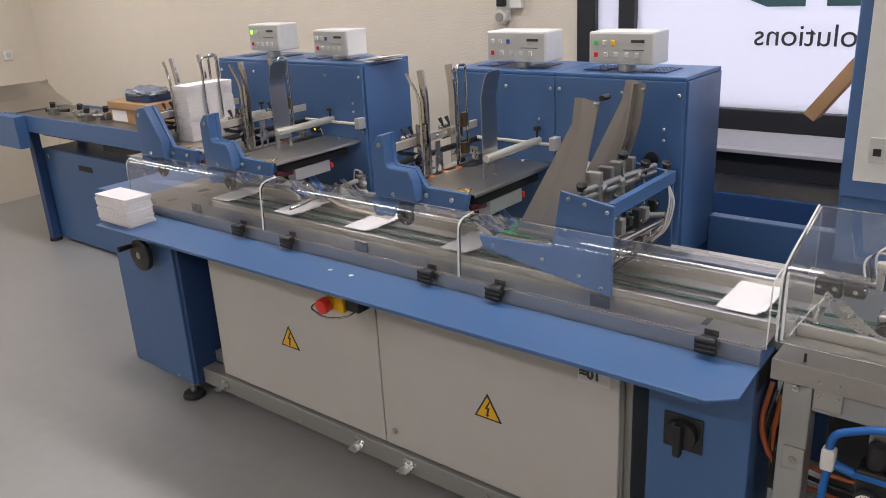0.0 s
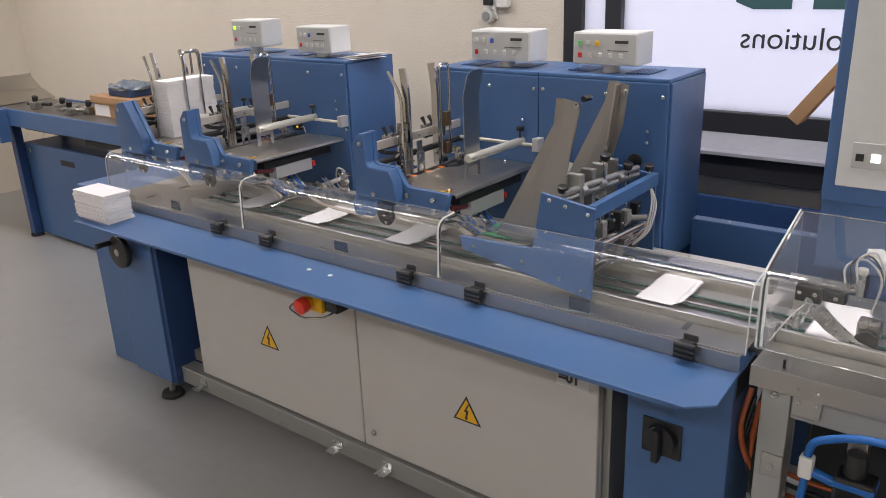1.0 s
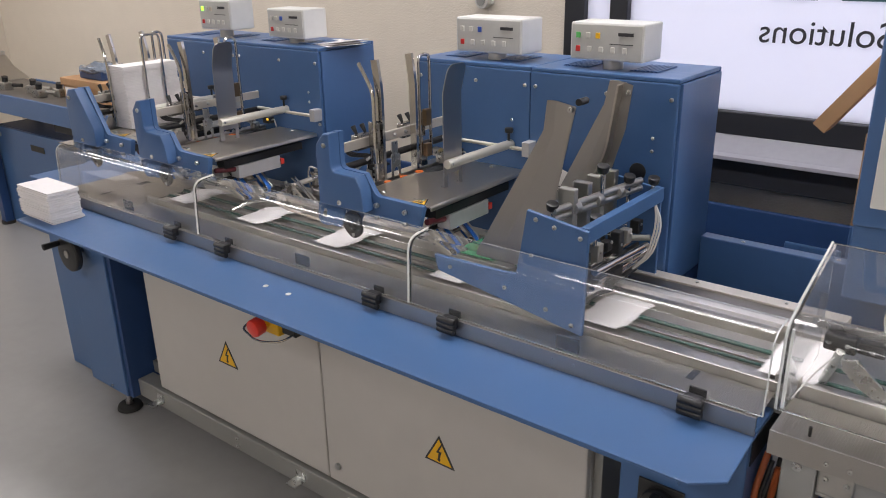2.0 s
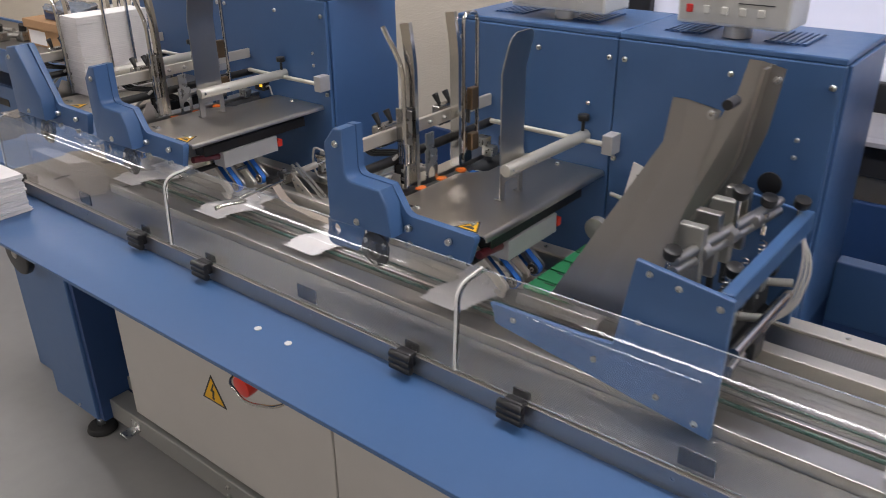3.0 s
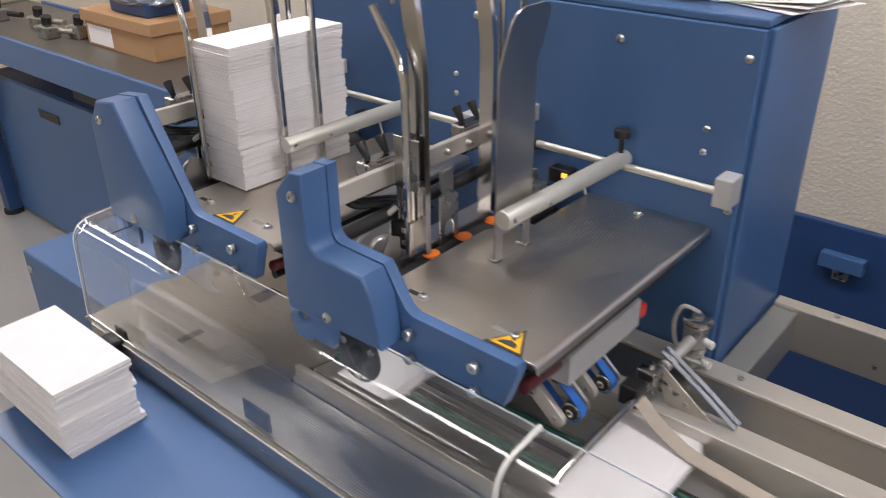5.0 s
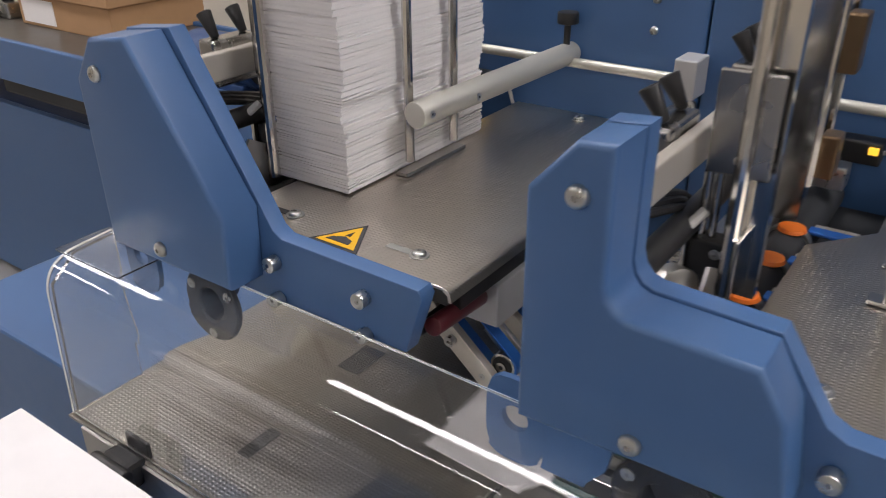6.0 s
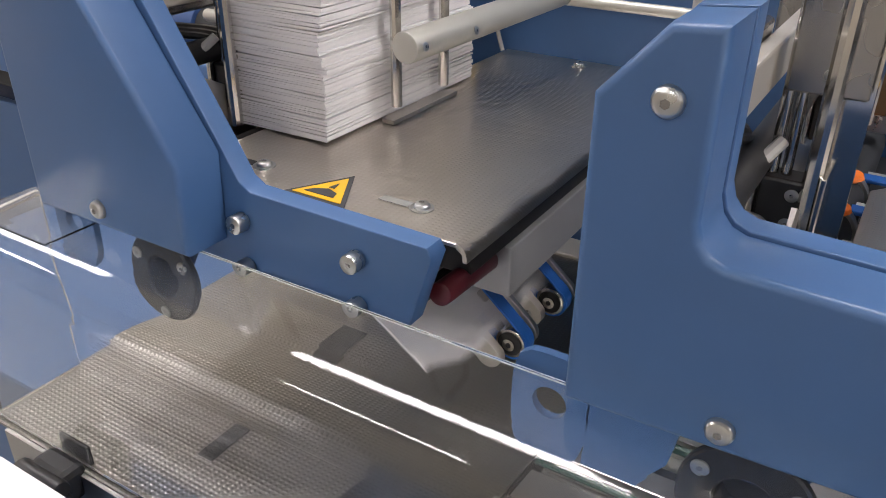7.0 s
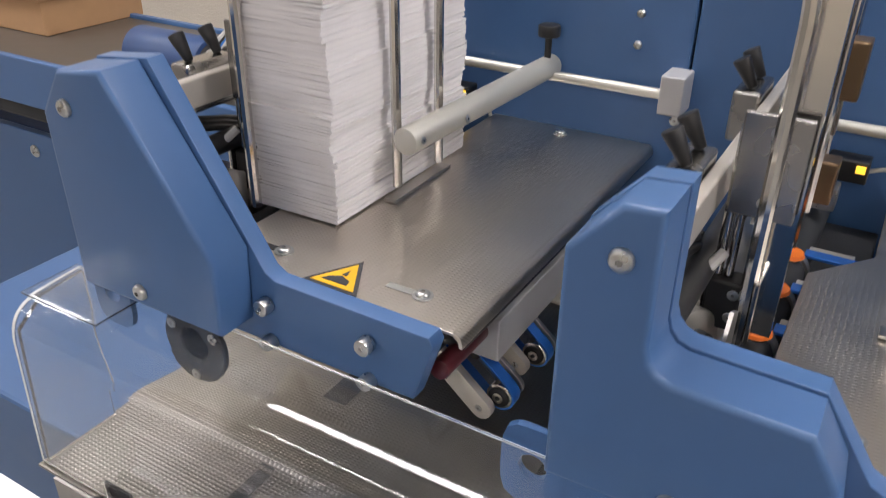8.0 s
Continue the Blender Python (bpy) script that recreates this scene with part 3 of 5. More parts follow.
# towers
def tower(x0, x1, seams, label):
    t = thing("drive_tower", (0, 0, 0), label, "machine cabinet", "machine cabinets")
    edges = [x0, *seams, x1]
    for a, c in zip(edges, edges[1:]):
        p = part("front_panel", box(a + 0.001, c - 0.001, 2.460, 2.472, 0.86, 1.433, 0.003), BLUE, t)
        for sx in (a + 0.018, (a + c) / 2 + 0.020, c - 0.018):
            bolt(p, sx, 2.460, 1.392, r=0.0062, h=0.005, socket=False)
        for sz in (1.30, 1.335):
            bolt(p, c - 0.062, 2.460, sz - 0.05, r=0.005, h=0.005, socket=False)
        top = part("top_panel", box(a + 0.001, c - 0.001, 2.462, 2.742, 1.4335, 1.446, 0.003), BLUE, t)
        for k in range(2):
            vx = a + (c - a) * (0.24 + 0.46 * k)
            part("vent_recess", box(vx - 0.042, vx + 0.042, 2.53, 2.67, 1.4463, 1.4467), DBLUE, top, "dark vent field")
            for j in range(7):
                part("vent_slat", box(vx - 0.040 + j * 0.012, vx - 0.033 + j * 0.012, 2.535, 2.665, 1.4468, 1.4495), BLUE, top)
    part("side_panel", box(x1 - 0.004, x1 + 0.006, 2.4725, 2.742, 0.86, 1.433, 0.002), BLUE, t)
    part("side_panel", box(x0 - 0.006, x0 + 0.004, 2.4725, 2.742, 0.86, 1.433, 0.002), BLUE, t)
    part("back_panel", box(x0, x1, 2.742, 2.752, 0.3, 1.445, 0.002), BLUE, t)
    part("core", box(x0 + 0.01, x1 - 0.01, 2.48, 2.74, 0.3, 1.43), DARK, t)
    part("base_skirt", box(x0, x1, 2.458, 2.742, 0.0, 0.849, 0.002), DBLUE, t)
    return t


T1 = tower(-3.262, -2.335, [-2.80], "blue twin machine cabinet with vent slots on top")
T2 = tower(-1.873, -0.988, [-1.44], "blue twin machine cabinet with vent slots on top")


def control_box(x0, x1, y, z0, z1, lit, kind):
    cbx = thing("control_box", (0, 0, 0), "pale grey push-button control box on a short stand", "control box", "control boxes")
    dp = 0.115
    part("case", box(x0, x1, y, y + dp, z0, z1, 0.005), BOXG, cbx)
    part("front_plate", box(x0 + 0.006, x1 - 0.006, y - 0.002, y - 0.0002, z0 + 0.006, z1 - 0.006, 0.0005), FACE, cbx, "grey front plate")
    cx = (x0 + x1) / 2
    soft(part("stand", cyl((cx, y + 0.05, 1.447), (cx, y + 0.05, z0), 0.028, n=24), ALU, cbx))
    w = x1 - x0
    part("maker_bar", box(x1 - 0.075, x1 - 0.03, y - 0.0035, y - 0.0022, z1 - 0.033, z1 - 0.024), INK, cbx, "small dark printed bar")
    part("print_line", box(x1 - 0.10, x1 - 0.03, y - 0.003, y - 0.0022, z1 - 0.056, z1 - 0.054), INK, cbx)
    up = {0: [LEDG, BTN, BEIGE], 1: [BTN, BTN, BTNB], 2: [BTN, BTN, BTNB], 3: [BTNG, BTN, YEL]}[kind]
    for i, m in enumerate(up):
        part("button", box(x0 + 0.020 + i * w * 0.135, x0 + 0.034 + i * w * 0.135, y - 0.006, y - 0.0022, z1 - 0.042, z1 - 0.026, 0.002), m, cbx)
    for i in range(5):
        part("button", box(x0 + 0.020 + i * w * 0.16, x0 + 0.034 + i * w * 0.16, y - 0.006, y - 0.0022, z0 + 0.022, z0 + 0.038, 0.002), BTNR if i == 0 else BTN, cbx)
    return cbx


control_box(-3.062, -2.862, 2.50, 1.480, 1.594, True, 0)
control_box(-2.640, -2.440, 2.50, 1.468, 1.572, False, 1)
control_box(-1.741, -1.498, 2.50, 1.470, 1.573, False, 2)
control_box(-1.335, -1.112, 2.50, 1.473, 1.574, False, 3)

# ---- feeder stations ----
def ring_plate(cx, cz, w, h, r, y0, y1, n=24):
    """A plate with rounded outline and a round hole through it."""
    b = bmesh.new()
    loops = []
    for y in (y0, y1):
        for hole in (False, True):
            vs = []
            for i in range(n):
                a = 2 * math.pi * i / n
                c, s = math.cos(a), math.sin(a)
                if hole:
                    vs.append(b.verts.new((cx + r * c, y, cz + r * s)))
                else:
                    k = (abs(c) ** 4 + abs(s) ** 4) ** -0.25
                    vs.append(b.verts.new((cx + w * k * c, y, cz + h * k * s)))
            loops.append(vs)
    o0, i0, o1, i1 = loops
    for p, q in ((o0, i0), (i0, i1), (i1, o1), (o1, o0)):
        for i in range(n):
            b.faces.new((p[i], p[(i + 1) % n], q[(i + 1) % n], q[i]))
    return b


def feeder(xb, slanted, label, bar, sign):
    """One feeder station: xb is the place of its lower shroud screw along the machine."""
    f = thing("feeder_station", (xb, 0, 0), label, "feeder", "feeder stations")
    if slanted:
        sh = [(-0.078, 1.098), (-0.080, 1.262), (-0.052, 1.300), (0.000, 1.307), (0.093, 1.167), (0.090, 1.098)]
        pl = [(-0.078, 1.075), (-0.078, 1.262), (-0.052, 1.302), (0.008, 1.309), (0.095, 1.169), (0.108, 1.147), (0.118, 1.141), (0.266, 1.139), (0.270, 1.132), (0.252, 1.076)]
    else:
        sh = [(-0.082, 1.098), (-0.082, 1.268), (-0.052, 1.302), (-0.027, 1.304), (-0.027, 1.217), (-0.0245, 1.2085), (-0.0195, 1.2025), (-0.012, 1.1995), (0.066, 1.197), (0.084, 1.166), (0.094, 1.102)]
        pl = [(-0.082, 1.075), (-0.082, 1.270), (-0.052, 1.303), (-0.026, 1.305), (-0.026, 1.219), (-0.0235, 1.2105), (-0.0185, 1.2045), (-0.011, 1.2015), (0.066, 1.199), (0.100, 1.147), (0.112, 1.141), (0.266, 1.139), (0.270, 1.132), (0.252, 1.076)]
    s = soft(part("shroud", shell(sh, 1.946, 1.9850, 0.0045), BLUE, f, "blue moulded shroud"), 50)
    bolt(s, 0.0, 1.946, 1.114, r=0.0075, h=0.006, socket=False)
    bolt(s, -0.048, 1.946, 1.270, r=0.0075, h=0.006, socket=False)
    p = soft(part("side_plate", shell(pl, 1.9862, 2.0030, 0.001), BLUE, f, "thick blue side plate"), 50)
    for u, z in ((0.109, 1.117), (0.212, 1.116), (0.110, 1.080), (0.212, 1.080)):
        bolt(p, u, 1.9855, z, r=0.0072, h=0.011)
    b = bmesh.new()
    rims = [[b.verts.new((0.016 + r * math.cos(2 * math.pi * i / 36), y, 1.042 + r * math.sin(2 * math.pi * i / 36))) for i in range(36)] for r, y in ((0.0365, 1.9855), (0.038, 1.984), (0.038, 1.980), (0.0365, 1.9785), (0.0180, 1.9785), (0.0165, 1.980), (0.0165, 1.9985))]
    for lo, hi in zip(rims, rims[1:]):
        for i in range(36):
            b.faces.new((lo[i], lo[(i + 1) % 36], hi[(i + 1) % 36], hi[i]))
    b.faces.new(rims[-1])
    d = soft(part("bearing_flange", b, BLACK, f, "round black bearing flange with an open bore"), 40)
    for a in (30, 150, 270):
        bolt(d, 0.016 + 0.030 * math.cos(radians(a)), 1.979, 1.042 + 0.030 * math.sin(radians(a)), r=0.0055, h=0.002)
    # rear side plate towards the tower and carrier
    part("carrier", box(-0.07, 0.075, 2.0035, 2.455, 1.078, 1.092, 0.002), DARK, f)
    part("lug", ring_plate(-0.106, 1.053, 0.026, 0.038, 0.0115, 1.9885, 1.9945), BLUE, f, "blue lug with a round hole")
    if not slanted:
        part("lug_plate", prism([(-0.081, 1.020), (-0.045, 1.020), (-0.030, 1.040), (-0.024, 1.0745), (-0.081, 1.0745)], "y", 1.9885, 1.9945), BLUE, f)
    part("bearing_bracket", prism([(-0.004, 1.050), (0.036, 1.050), (0.050, 1.0745), (-0.018, 1.0745)], "y", 1.9875, 1.9965, 0.002), DBLUE, f)
    # feed plate with folded front edge
    b = prism([(0.085, 2.0035), (0.277, 2.0035), (0.277, 2.458), (0.075, 2.458), (0.075, 2.30), (0.028, 2.24), (0.028, 2.04)], "z", 1.1345, 1.1375, 0.0008)
    fp = part("feed_plate", b, PLATE, f, "pressed stainless feed plate")
    soft(part("folded_edge", prism([(0.2772, 1.1376), (0.2800, 1.1370), (0.2826, 1.1352), (0.2842, 1.1325), (0.2850, 1.1290), (0.2850, 1.1255), (0.2822, 1.1255), (0.2815, 1.1310), (0.2772, 1.1340)], "y", 2.0035, 2.458), PLATE, fp, "folded plate edge"), 60)
    for u, y in ((0.230, 2.036), (0.087, 2.034), (0.176, 2.435)):
        soft(part("washer", cyl((u, y, 1.1376), (u, y, 1.1388), 0.0088, n=20), ZINC, fp))
        bolt(fp, u, y, 1.1388, (0, 0, 1), 0.0062, 0.004, socket=False)
    part("slot", box(0.196, 0.222, 2.032, 2.040, 1.1378, 1.1381), GALV, fp)
    part("slot", box(0.060, 0.080, 2.030, 2.038, 1.1378, 1.1381), BLACK, fp)
    tr = part("hand_hazard_sign", prism([(sign, 2.006), (sign + 0.056, 2.006), (sign + 0.028, 2.055)], "z", 1.1378, 1.1384), INK, fp, "yellow and black crush hazard sign")
    part("sign_face", prism([(sign + 0.006, 2.0095), (sign + 0.050, 2.0095), (sign + 0.028, 2.048)], "z", 1.1385, 1.1389), YEL, tr)
    part("hand_symbol", prism([(sign + 0.014, 2.014), (sign + 0.040, 2.014), (sign + 0.038, 2.021), (sign + 0.028, 2.025), (sign + 0.018, 2.020)], "z", 1.139, 1.1394), INK, tr)
    part("arrow_symbol", prism([(sign + 0.026, 2.027), (sign + 0.031, 2.027), (sign + 0.0285, 2.036)], "z", 1.139, 1.1394), INK, tr)
    # clamp block under the plate
    part("slide_block", box(0.222, 0.267, 2.104, 2.288, 1.042, 1.086, 0.0015), CASTAL, f, "aluminium slide block")
    part("slide_rail", box(0.222, 0.262, 2.05, 2.40, 1.0865, 1.112, 0.001), BLACK, f)
    soft(part("stop_pin", cyl((0.258, 2.015, 1.088), (0.250, 2.100, 1.074), 0.0088, n=20, r=0.002), MAROON, f, "dark red roller"))
    part("red_cap", box(0.235, 0.268, 2.290, 2.306, 1.052, 1.072, 0.002), RED, f)
    # belt arms: a slim aluminium arm, an open ball bearing and a blue belt round two pulleys
    for y in (2.132, 2.213):
        P0, P1 = (0.174, 1.044), (0.255, 0.975)
        dx, dz = P1[0] - P0[0], P1[1] - P0[1]
        L = math.hypot(dx, dz)
        nx, nz = -dz / L, dx / L

        def lozenge(w):
            """Outline of two half circles round the pulley centres."""
            a0 = math.atan2(nz, nx)
            return ([(P1[0] + w * math.cos(a0 - math.pi * i / 12), P1[1] + w * math.sin(a0 - math.pi * i / 12)) for i in range(13)]
                    + [(P0[0] + w * math.cos(a0 - math.pi - math.pi * i / 12), P0[1] + w * math.sin(a0 - math.pi - math.pi * i / 12)) for i in range(13)])
        front = [(u - 0.012, z - 0.010) for u, z in lozenge(0.0115)]
        a = soft(part("belt_arm", prism(front, "y", y - 0.012, y - 0.002, 0.001), ALUW, f, "slim aluminium belt arm"), 40)
        bolt(a, 0.205, y - 0.012, 0.998, r=0.0058, h=0.008)
        bolt(a, 0.188, y - 0.012, 1.014, r=0.004, h=0.001)
        bolt(a, 0.241, y - 0.012, 0.966, r=0.0038, h=0.001)
        for u, z in (P1, P0):
            soft(part("pulley", cyl((u, y + 0.004, z), (u, y + 0.020, z), 0.0140, n=28, r=0.001), CHROME, a, "steel pulley"), 40)
            soft(part("bearing_seal", cyl((u, y + 0.0038, z), (u, y + 0.0028, z), 0.0112, n=24), BLACK, a))
            soft(part("bearing_hub", cyl((u, y + 0.0027, z), (u, y + 0.0005, z), 0.0058, n=18), CHROME, a), 40)
            soft(part("hub_bore", cyl((u, y + 0.0004, z), (u, y + 0.0001, z), 0.0026, n=6), BLACK, a))
        b = bmesh.new()
        ring, inn = lozenge(0.0162), lozenge(0.0143)
        vs = [[b.verts.new((x, yy, z)) for x, z in r] for r, yy in ((ring, y + 0.005), (ring, y + 0.019), (inn, y + 0.019), (inn, y + 0.005))]
        n = len(ring)
        for q in range(4):
            for i in range(n):
                b.faces.new((vs[q][i], vs[q][(i + 1) % n], vs[(q + 1) % 4][(i + 1) % n], vs[(q + 1) % 4][i]))
        soft(part("drive_belt", b, BELTB, a, "blue drive belt"), 40)
        back = [(u + 0.004, z + 0.004) for u, z in lozenge(0.0125)]
        soft(part("rear_arm", prism(back, "y", y + 0.022, y + 0.028, 0.001), STEEL, a), 40)
    soft(part("arm_shaft", cyl((0.198, 2.06, 1.032), (0.198, 2.25, 1.032), 0.007), BLACK, f))
    soft(part("paper_roller", cyl((0.222, 2.145, 1.008), (0.222, 2.205, 1.008), 0.006, n=24), CHROME, f, "polished arm spindle"))
    # cross bars behind the shroud
    part("flat_bar", box(-0.042, -0.032, 2.0035, 2.4595, 1.238, 1.266, 0.002), ALUW, f, "flat aluminium cross bar")
    soft(part("black_shaft", cyl((-0.034, 2.0035, 1.196), (-0.034, 2.4595, 1.196), 0.0105, n=20), BLACK, f, "black cross shaft"))
    part("lower_bar", box(-0.05, -0.01, 2.0035, 2.4595, 1.115, 1.1335, 0.002), STEEL, f)
    for y in (2.10, 2.30):
        g = part("clamp_block", box(-0.066, -0.0425, y - 0.03, y + 0.03, 1.228, 1.274, 0.003), DSTEEL, f, "steel clamp block")
        part("clamp_face", box(-0.026, 0.018, y + 0.004, y + 0.007, 1.238, 1.312, 0.0014), DSTEEL, g, "dull steel clamp plate")
        for sz in (1.250, 1.300):
            bolt(g, -0.004, y + 0.004, sz, r=0.0036, h=0.001)
        for s in (-0.018, 0.018):
            soft(part("thumb_screw", cyl((-0.052, y + s, 1.2745), (-0.066, y + s, 1.298), 0.004, 0.008, 14, 0.0015), BLACK, g, "black thumb screw"), 40)
        # Polished steel block; the dark reflection on it is painted as black.
        lb = part("foot_block", box(-0.029, 0.004, y + 0.001, y + 0.022, 1.146, 1.186, 0.002), BLACK, f, "steel foot block, its dark reflection painted black, in a bent steel strap")
        part("strap", box(-0.0330, -0.0292, y - 0.004, y + 0.026, 1.143, 1.193, 0.001), CHROME, lb, "bent steel strap")
        part("strap", box(0.0042, 0.0080, y - 0.004, y + 0.026, 1.143, 1.193, 0.001), CHROME, lb, "bent steel strap")
        for sz in (1.177, 1.158):
            bolt(lb, -0.009, y + 0.001, sz, r=0.0042, h=0.0012)
        for u, r in ((-0.024, 0.0036), (-0.016, 0.0032), (0.000, 0.0044)):
            soft(part("guide_rod", cyl((u, y + 0.010, 1.1865), (u, y + 0.010, 1.300), r, n=14), CHROME, lb, "polished guide rod"))
        soft(part("spring", tube([(-0.040 + 0.005 * math.cos(k * 1.2), y + 0.012 + 0.005 * math.sin(k * 1.2), 1.146 + 0.0008 * k) for k in range(30)], 0.001, 6), ZINC, lb))
    for y in (2.140, 2.213, 2.284):
        b = cyl((0.008, y, 1.104), (0.008, y, 1.112), 0.0115, 0.0085, 20)
        b = cyl((0.008, y, 1.112), (0.008, y, 1.124), 0.0068, n=20, bm=b)
        b = cyl((0.008, y, 1.124), (0.008, y, 1.1285), 0.0075, 0.0130, 20, bm=b)
        b = cyl((0.008, y, 1.1285), (0.008, y, 1.1315), 0.0130, 0.0118, 20, bm=b)
        soft(part("suction_cup", b, ORANGE, f, "orange rubber sucker"), 40)
        part("feed_belt", box(0.004, 0.070, y + 0.018, y + 0.032, 1.1190, 1.1225, 0.001), BELTB, f, "blue feed belt")
        part("belt_bridge", box(-0.010, 0.060, y + 0.034, y + 0.044, 1.1160, 1.1200, 0.0006), ALUW, f)
    part("fork", prism([(2.170, 1.130), (2.179, 1.130), (2.179, 1.152), (2.183, 1.160), (2.190, 1.163), (2.197, 1.160), (2.201, 1.152), (2.201, 1.130), (2.210, 1.130), (2.210, 1.198), (2.205, 1.203), (2.170, 1.203)], "x", -0.004, -0.001), ZINC, f, "zinc plated fork plate")
    part("fork_bracket", box(-0.010, -0.0045, 2.178, 2.204, 1.172, 1.240, 0.001), ZINC, f, "zinc plated bracket")
    bolt(f, -0.001, 2.190, 1.186, (1, 0, 0), 0.004, 0.003)
    for k in range(4):
        bolt(f, -0.032, 2.17 + 0.05 * k, 1.252, (1, 0, 0), 0.005, 0.010, socket=False)
    soft(part("grey_hose", tube([(-0.02, 2.01, 1.17), (-0.06, 2.03, 1.13), (-0.05, 2.06, 1.17), (-0.02, 2.10, 1.21)], 0.004, 8, 0.02), CABLEG, f))
    w = soft(part("adjusting_wheel", cyl((-0.040, 2.092, 1.140), (-0.026, 2.084, 1.142), 0.024, n=28, r=0.002), ALU, f, "round adjusting wheel"), 40)
    soft(part("wheel_hub", cyl((-0.026, 2.084, 1.142), (-0.018, 2.0795, 1.143), 0.009, n=18), DARK, w))
    part("lever_plate", prism([(2.05, 1.115), (2.085, 1.115), (2.085, 1.175), (2.065, 1.185), (2.05, 1.160)], "x", -0.004, -0.001), STEEL, f)
    for j in range(4):
        y = 2.03 + 0.1 * j
        soft(part("inner_shaft", cyl((-0.06, y, 1.105), (0.02, y, 1.105), 0.008, n=12), CHROME if j % 2 else BLACK, f))
    soft(part("feed_drum", cyl((0.005, 2.06, 1.108), (0.005, 2.44, 1.108), 0.020, n=24), DARK, f, "dark feed drum"))
    for y in (2.14, 2.215, 2.285):
        soft(part("drum_ring", cyl((0.005, y, 1.108), (0.005, y + 0.010, 1.108), 0.0225, n=24), ALU, f), 40)
    for z, x in ((1.17, -0.02), (1.15, 0.0)):
        v = part("valve_block", box(x, x + 0.03, 2.375, 2.40, z - 0.012, z + 0.012, 0.002), ZINC, f, "small valve block")
        bolt(v, x + 0.015, 2.375, z, r=0.004, h=0.002)
    # tower rod with mount block
    soft(part("cross_rod", cyl((-0.02, 2.44, 1.205), (0.300, 2.44, 1.205), 0.006, n=16), ANOD, f, "thin cross rod"))
    mb = part("mount_block", box(0.292, 0.318, 2.420, 2.4595, 1.188, 1.232, 0.002), CASTAL, f, "pale mount block")
    bolt(mb, 0.305, 2.4595, 1.172, r=0.006, h=0.006)
    soft(part("grip_bar", cyl((bar, 2.158, 1.209), (bar + 0.016, 2.455, 1.213), 0.0135, n=24, r=0.0015), ANOD, f, "pale round bar"), 40)
    for y in (2.168, 2.242):
        bolt(f, bar + 0.0122 + 0.078 * (y - 2.145), y, 1.2100, (1, 0, 0.25), 0.0042, 0.0008)
    for j in range(3):
        soft(part("black_hose", tube([(-0.050 - j * 0.004, 2.020 + j * 0.010, 1.252), (-0.046 - j * 0.005, 2.040 + j * 0.012, 1.222), (-0.040 - j * 0.006, 2.110 + j * 0.012, 1.205), (-0.050, 2.19 + j * 0.01, 1.16)], 0.0036, 8, 0.02), BLACK, f))
    k = soft(part("clamp_screw", cyl((bar + 0.016, 2.44, 1.222), (bar + 0.016, 2.44, 1.250), 0.004, n=12), BLACK, f))
    soft(part("knob", cyl((bar + 0.016, 2.44, 1.250), (bar + 0.016, 2.44, 1.264), 0.013, n=10, r=0.002), BLACK, k, "black knob"), 40)
    sn = part("sensor", box(0.010, 0.050, 2.430, 2.456, 1.150, 1.174, 0.002), BLACK, f, "small black light sensor")
    part("sensor_lamp", box(0.038, 0.047, 2.4265, 2.4298, 1.163, 1.170), LEDY, sn)
    soft(part("sensor_cable", tube([(0.050, 2.442, 1.162), (0.068, 2.44, 1.170), (0.078, 2.44, 1.140)], 0.0025, 8, 0.01), CABLEG, f))
    return f


def rod_hook(parent, u, y0, y1, top, base=1.15):
    """Bent wire loop guide."""
    b = tube([(u, y0, base), (u, y0, top), (u, y1, top), (u, y1, base)], 0.005, 10, 0.022)
    return soft(part("wire_guide", b, CHROME, parent, "bent wire loop guide"))


def bent_rod(parent, u, y, du, top=1.555, base=1.14, r=0.0055):
    b = tube([(u, y, base), (u, y, top - 0.075), (u + du, y, top)], r, 10, 0.03)
    return soft(part("bent_guide_rod", b, CHROME, parent, "bent steel guide rod"))


def profile(parent, u, y, top, lean):
    """Tall channel with an outward bent tongue."""
    b = tube([(u, y, 1.142), (u, y, top - 0.08), (u + lean, y, top)], 0.01, 8, 0.03, flat=(0.010, 0.024))
    g = part("stack_guide", b, CHROME, parent, "tall polished steel guide")
    for z in (1.235, 1.262):
        bolt(g, u + 0.005, y, z, (1, 0, 0), r=0.004, h=0.001)
    return g


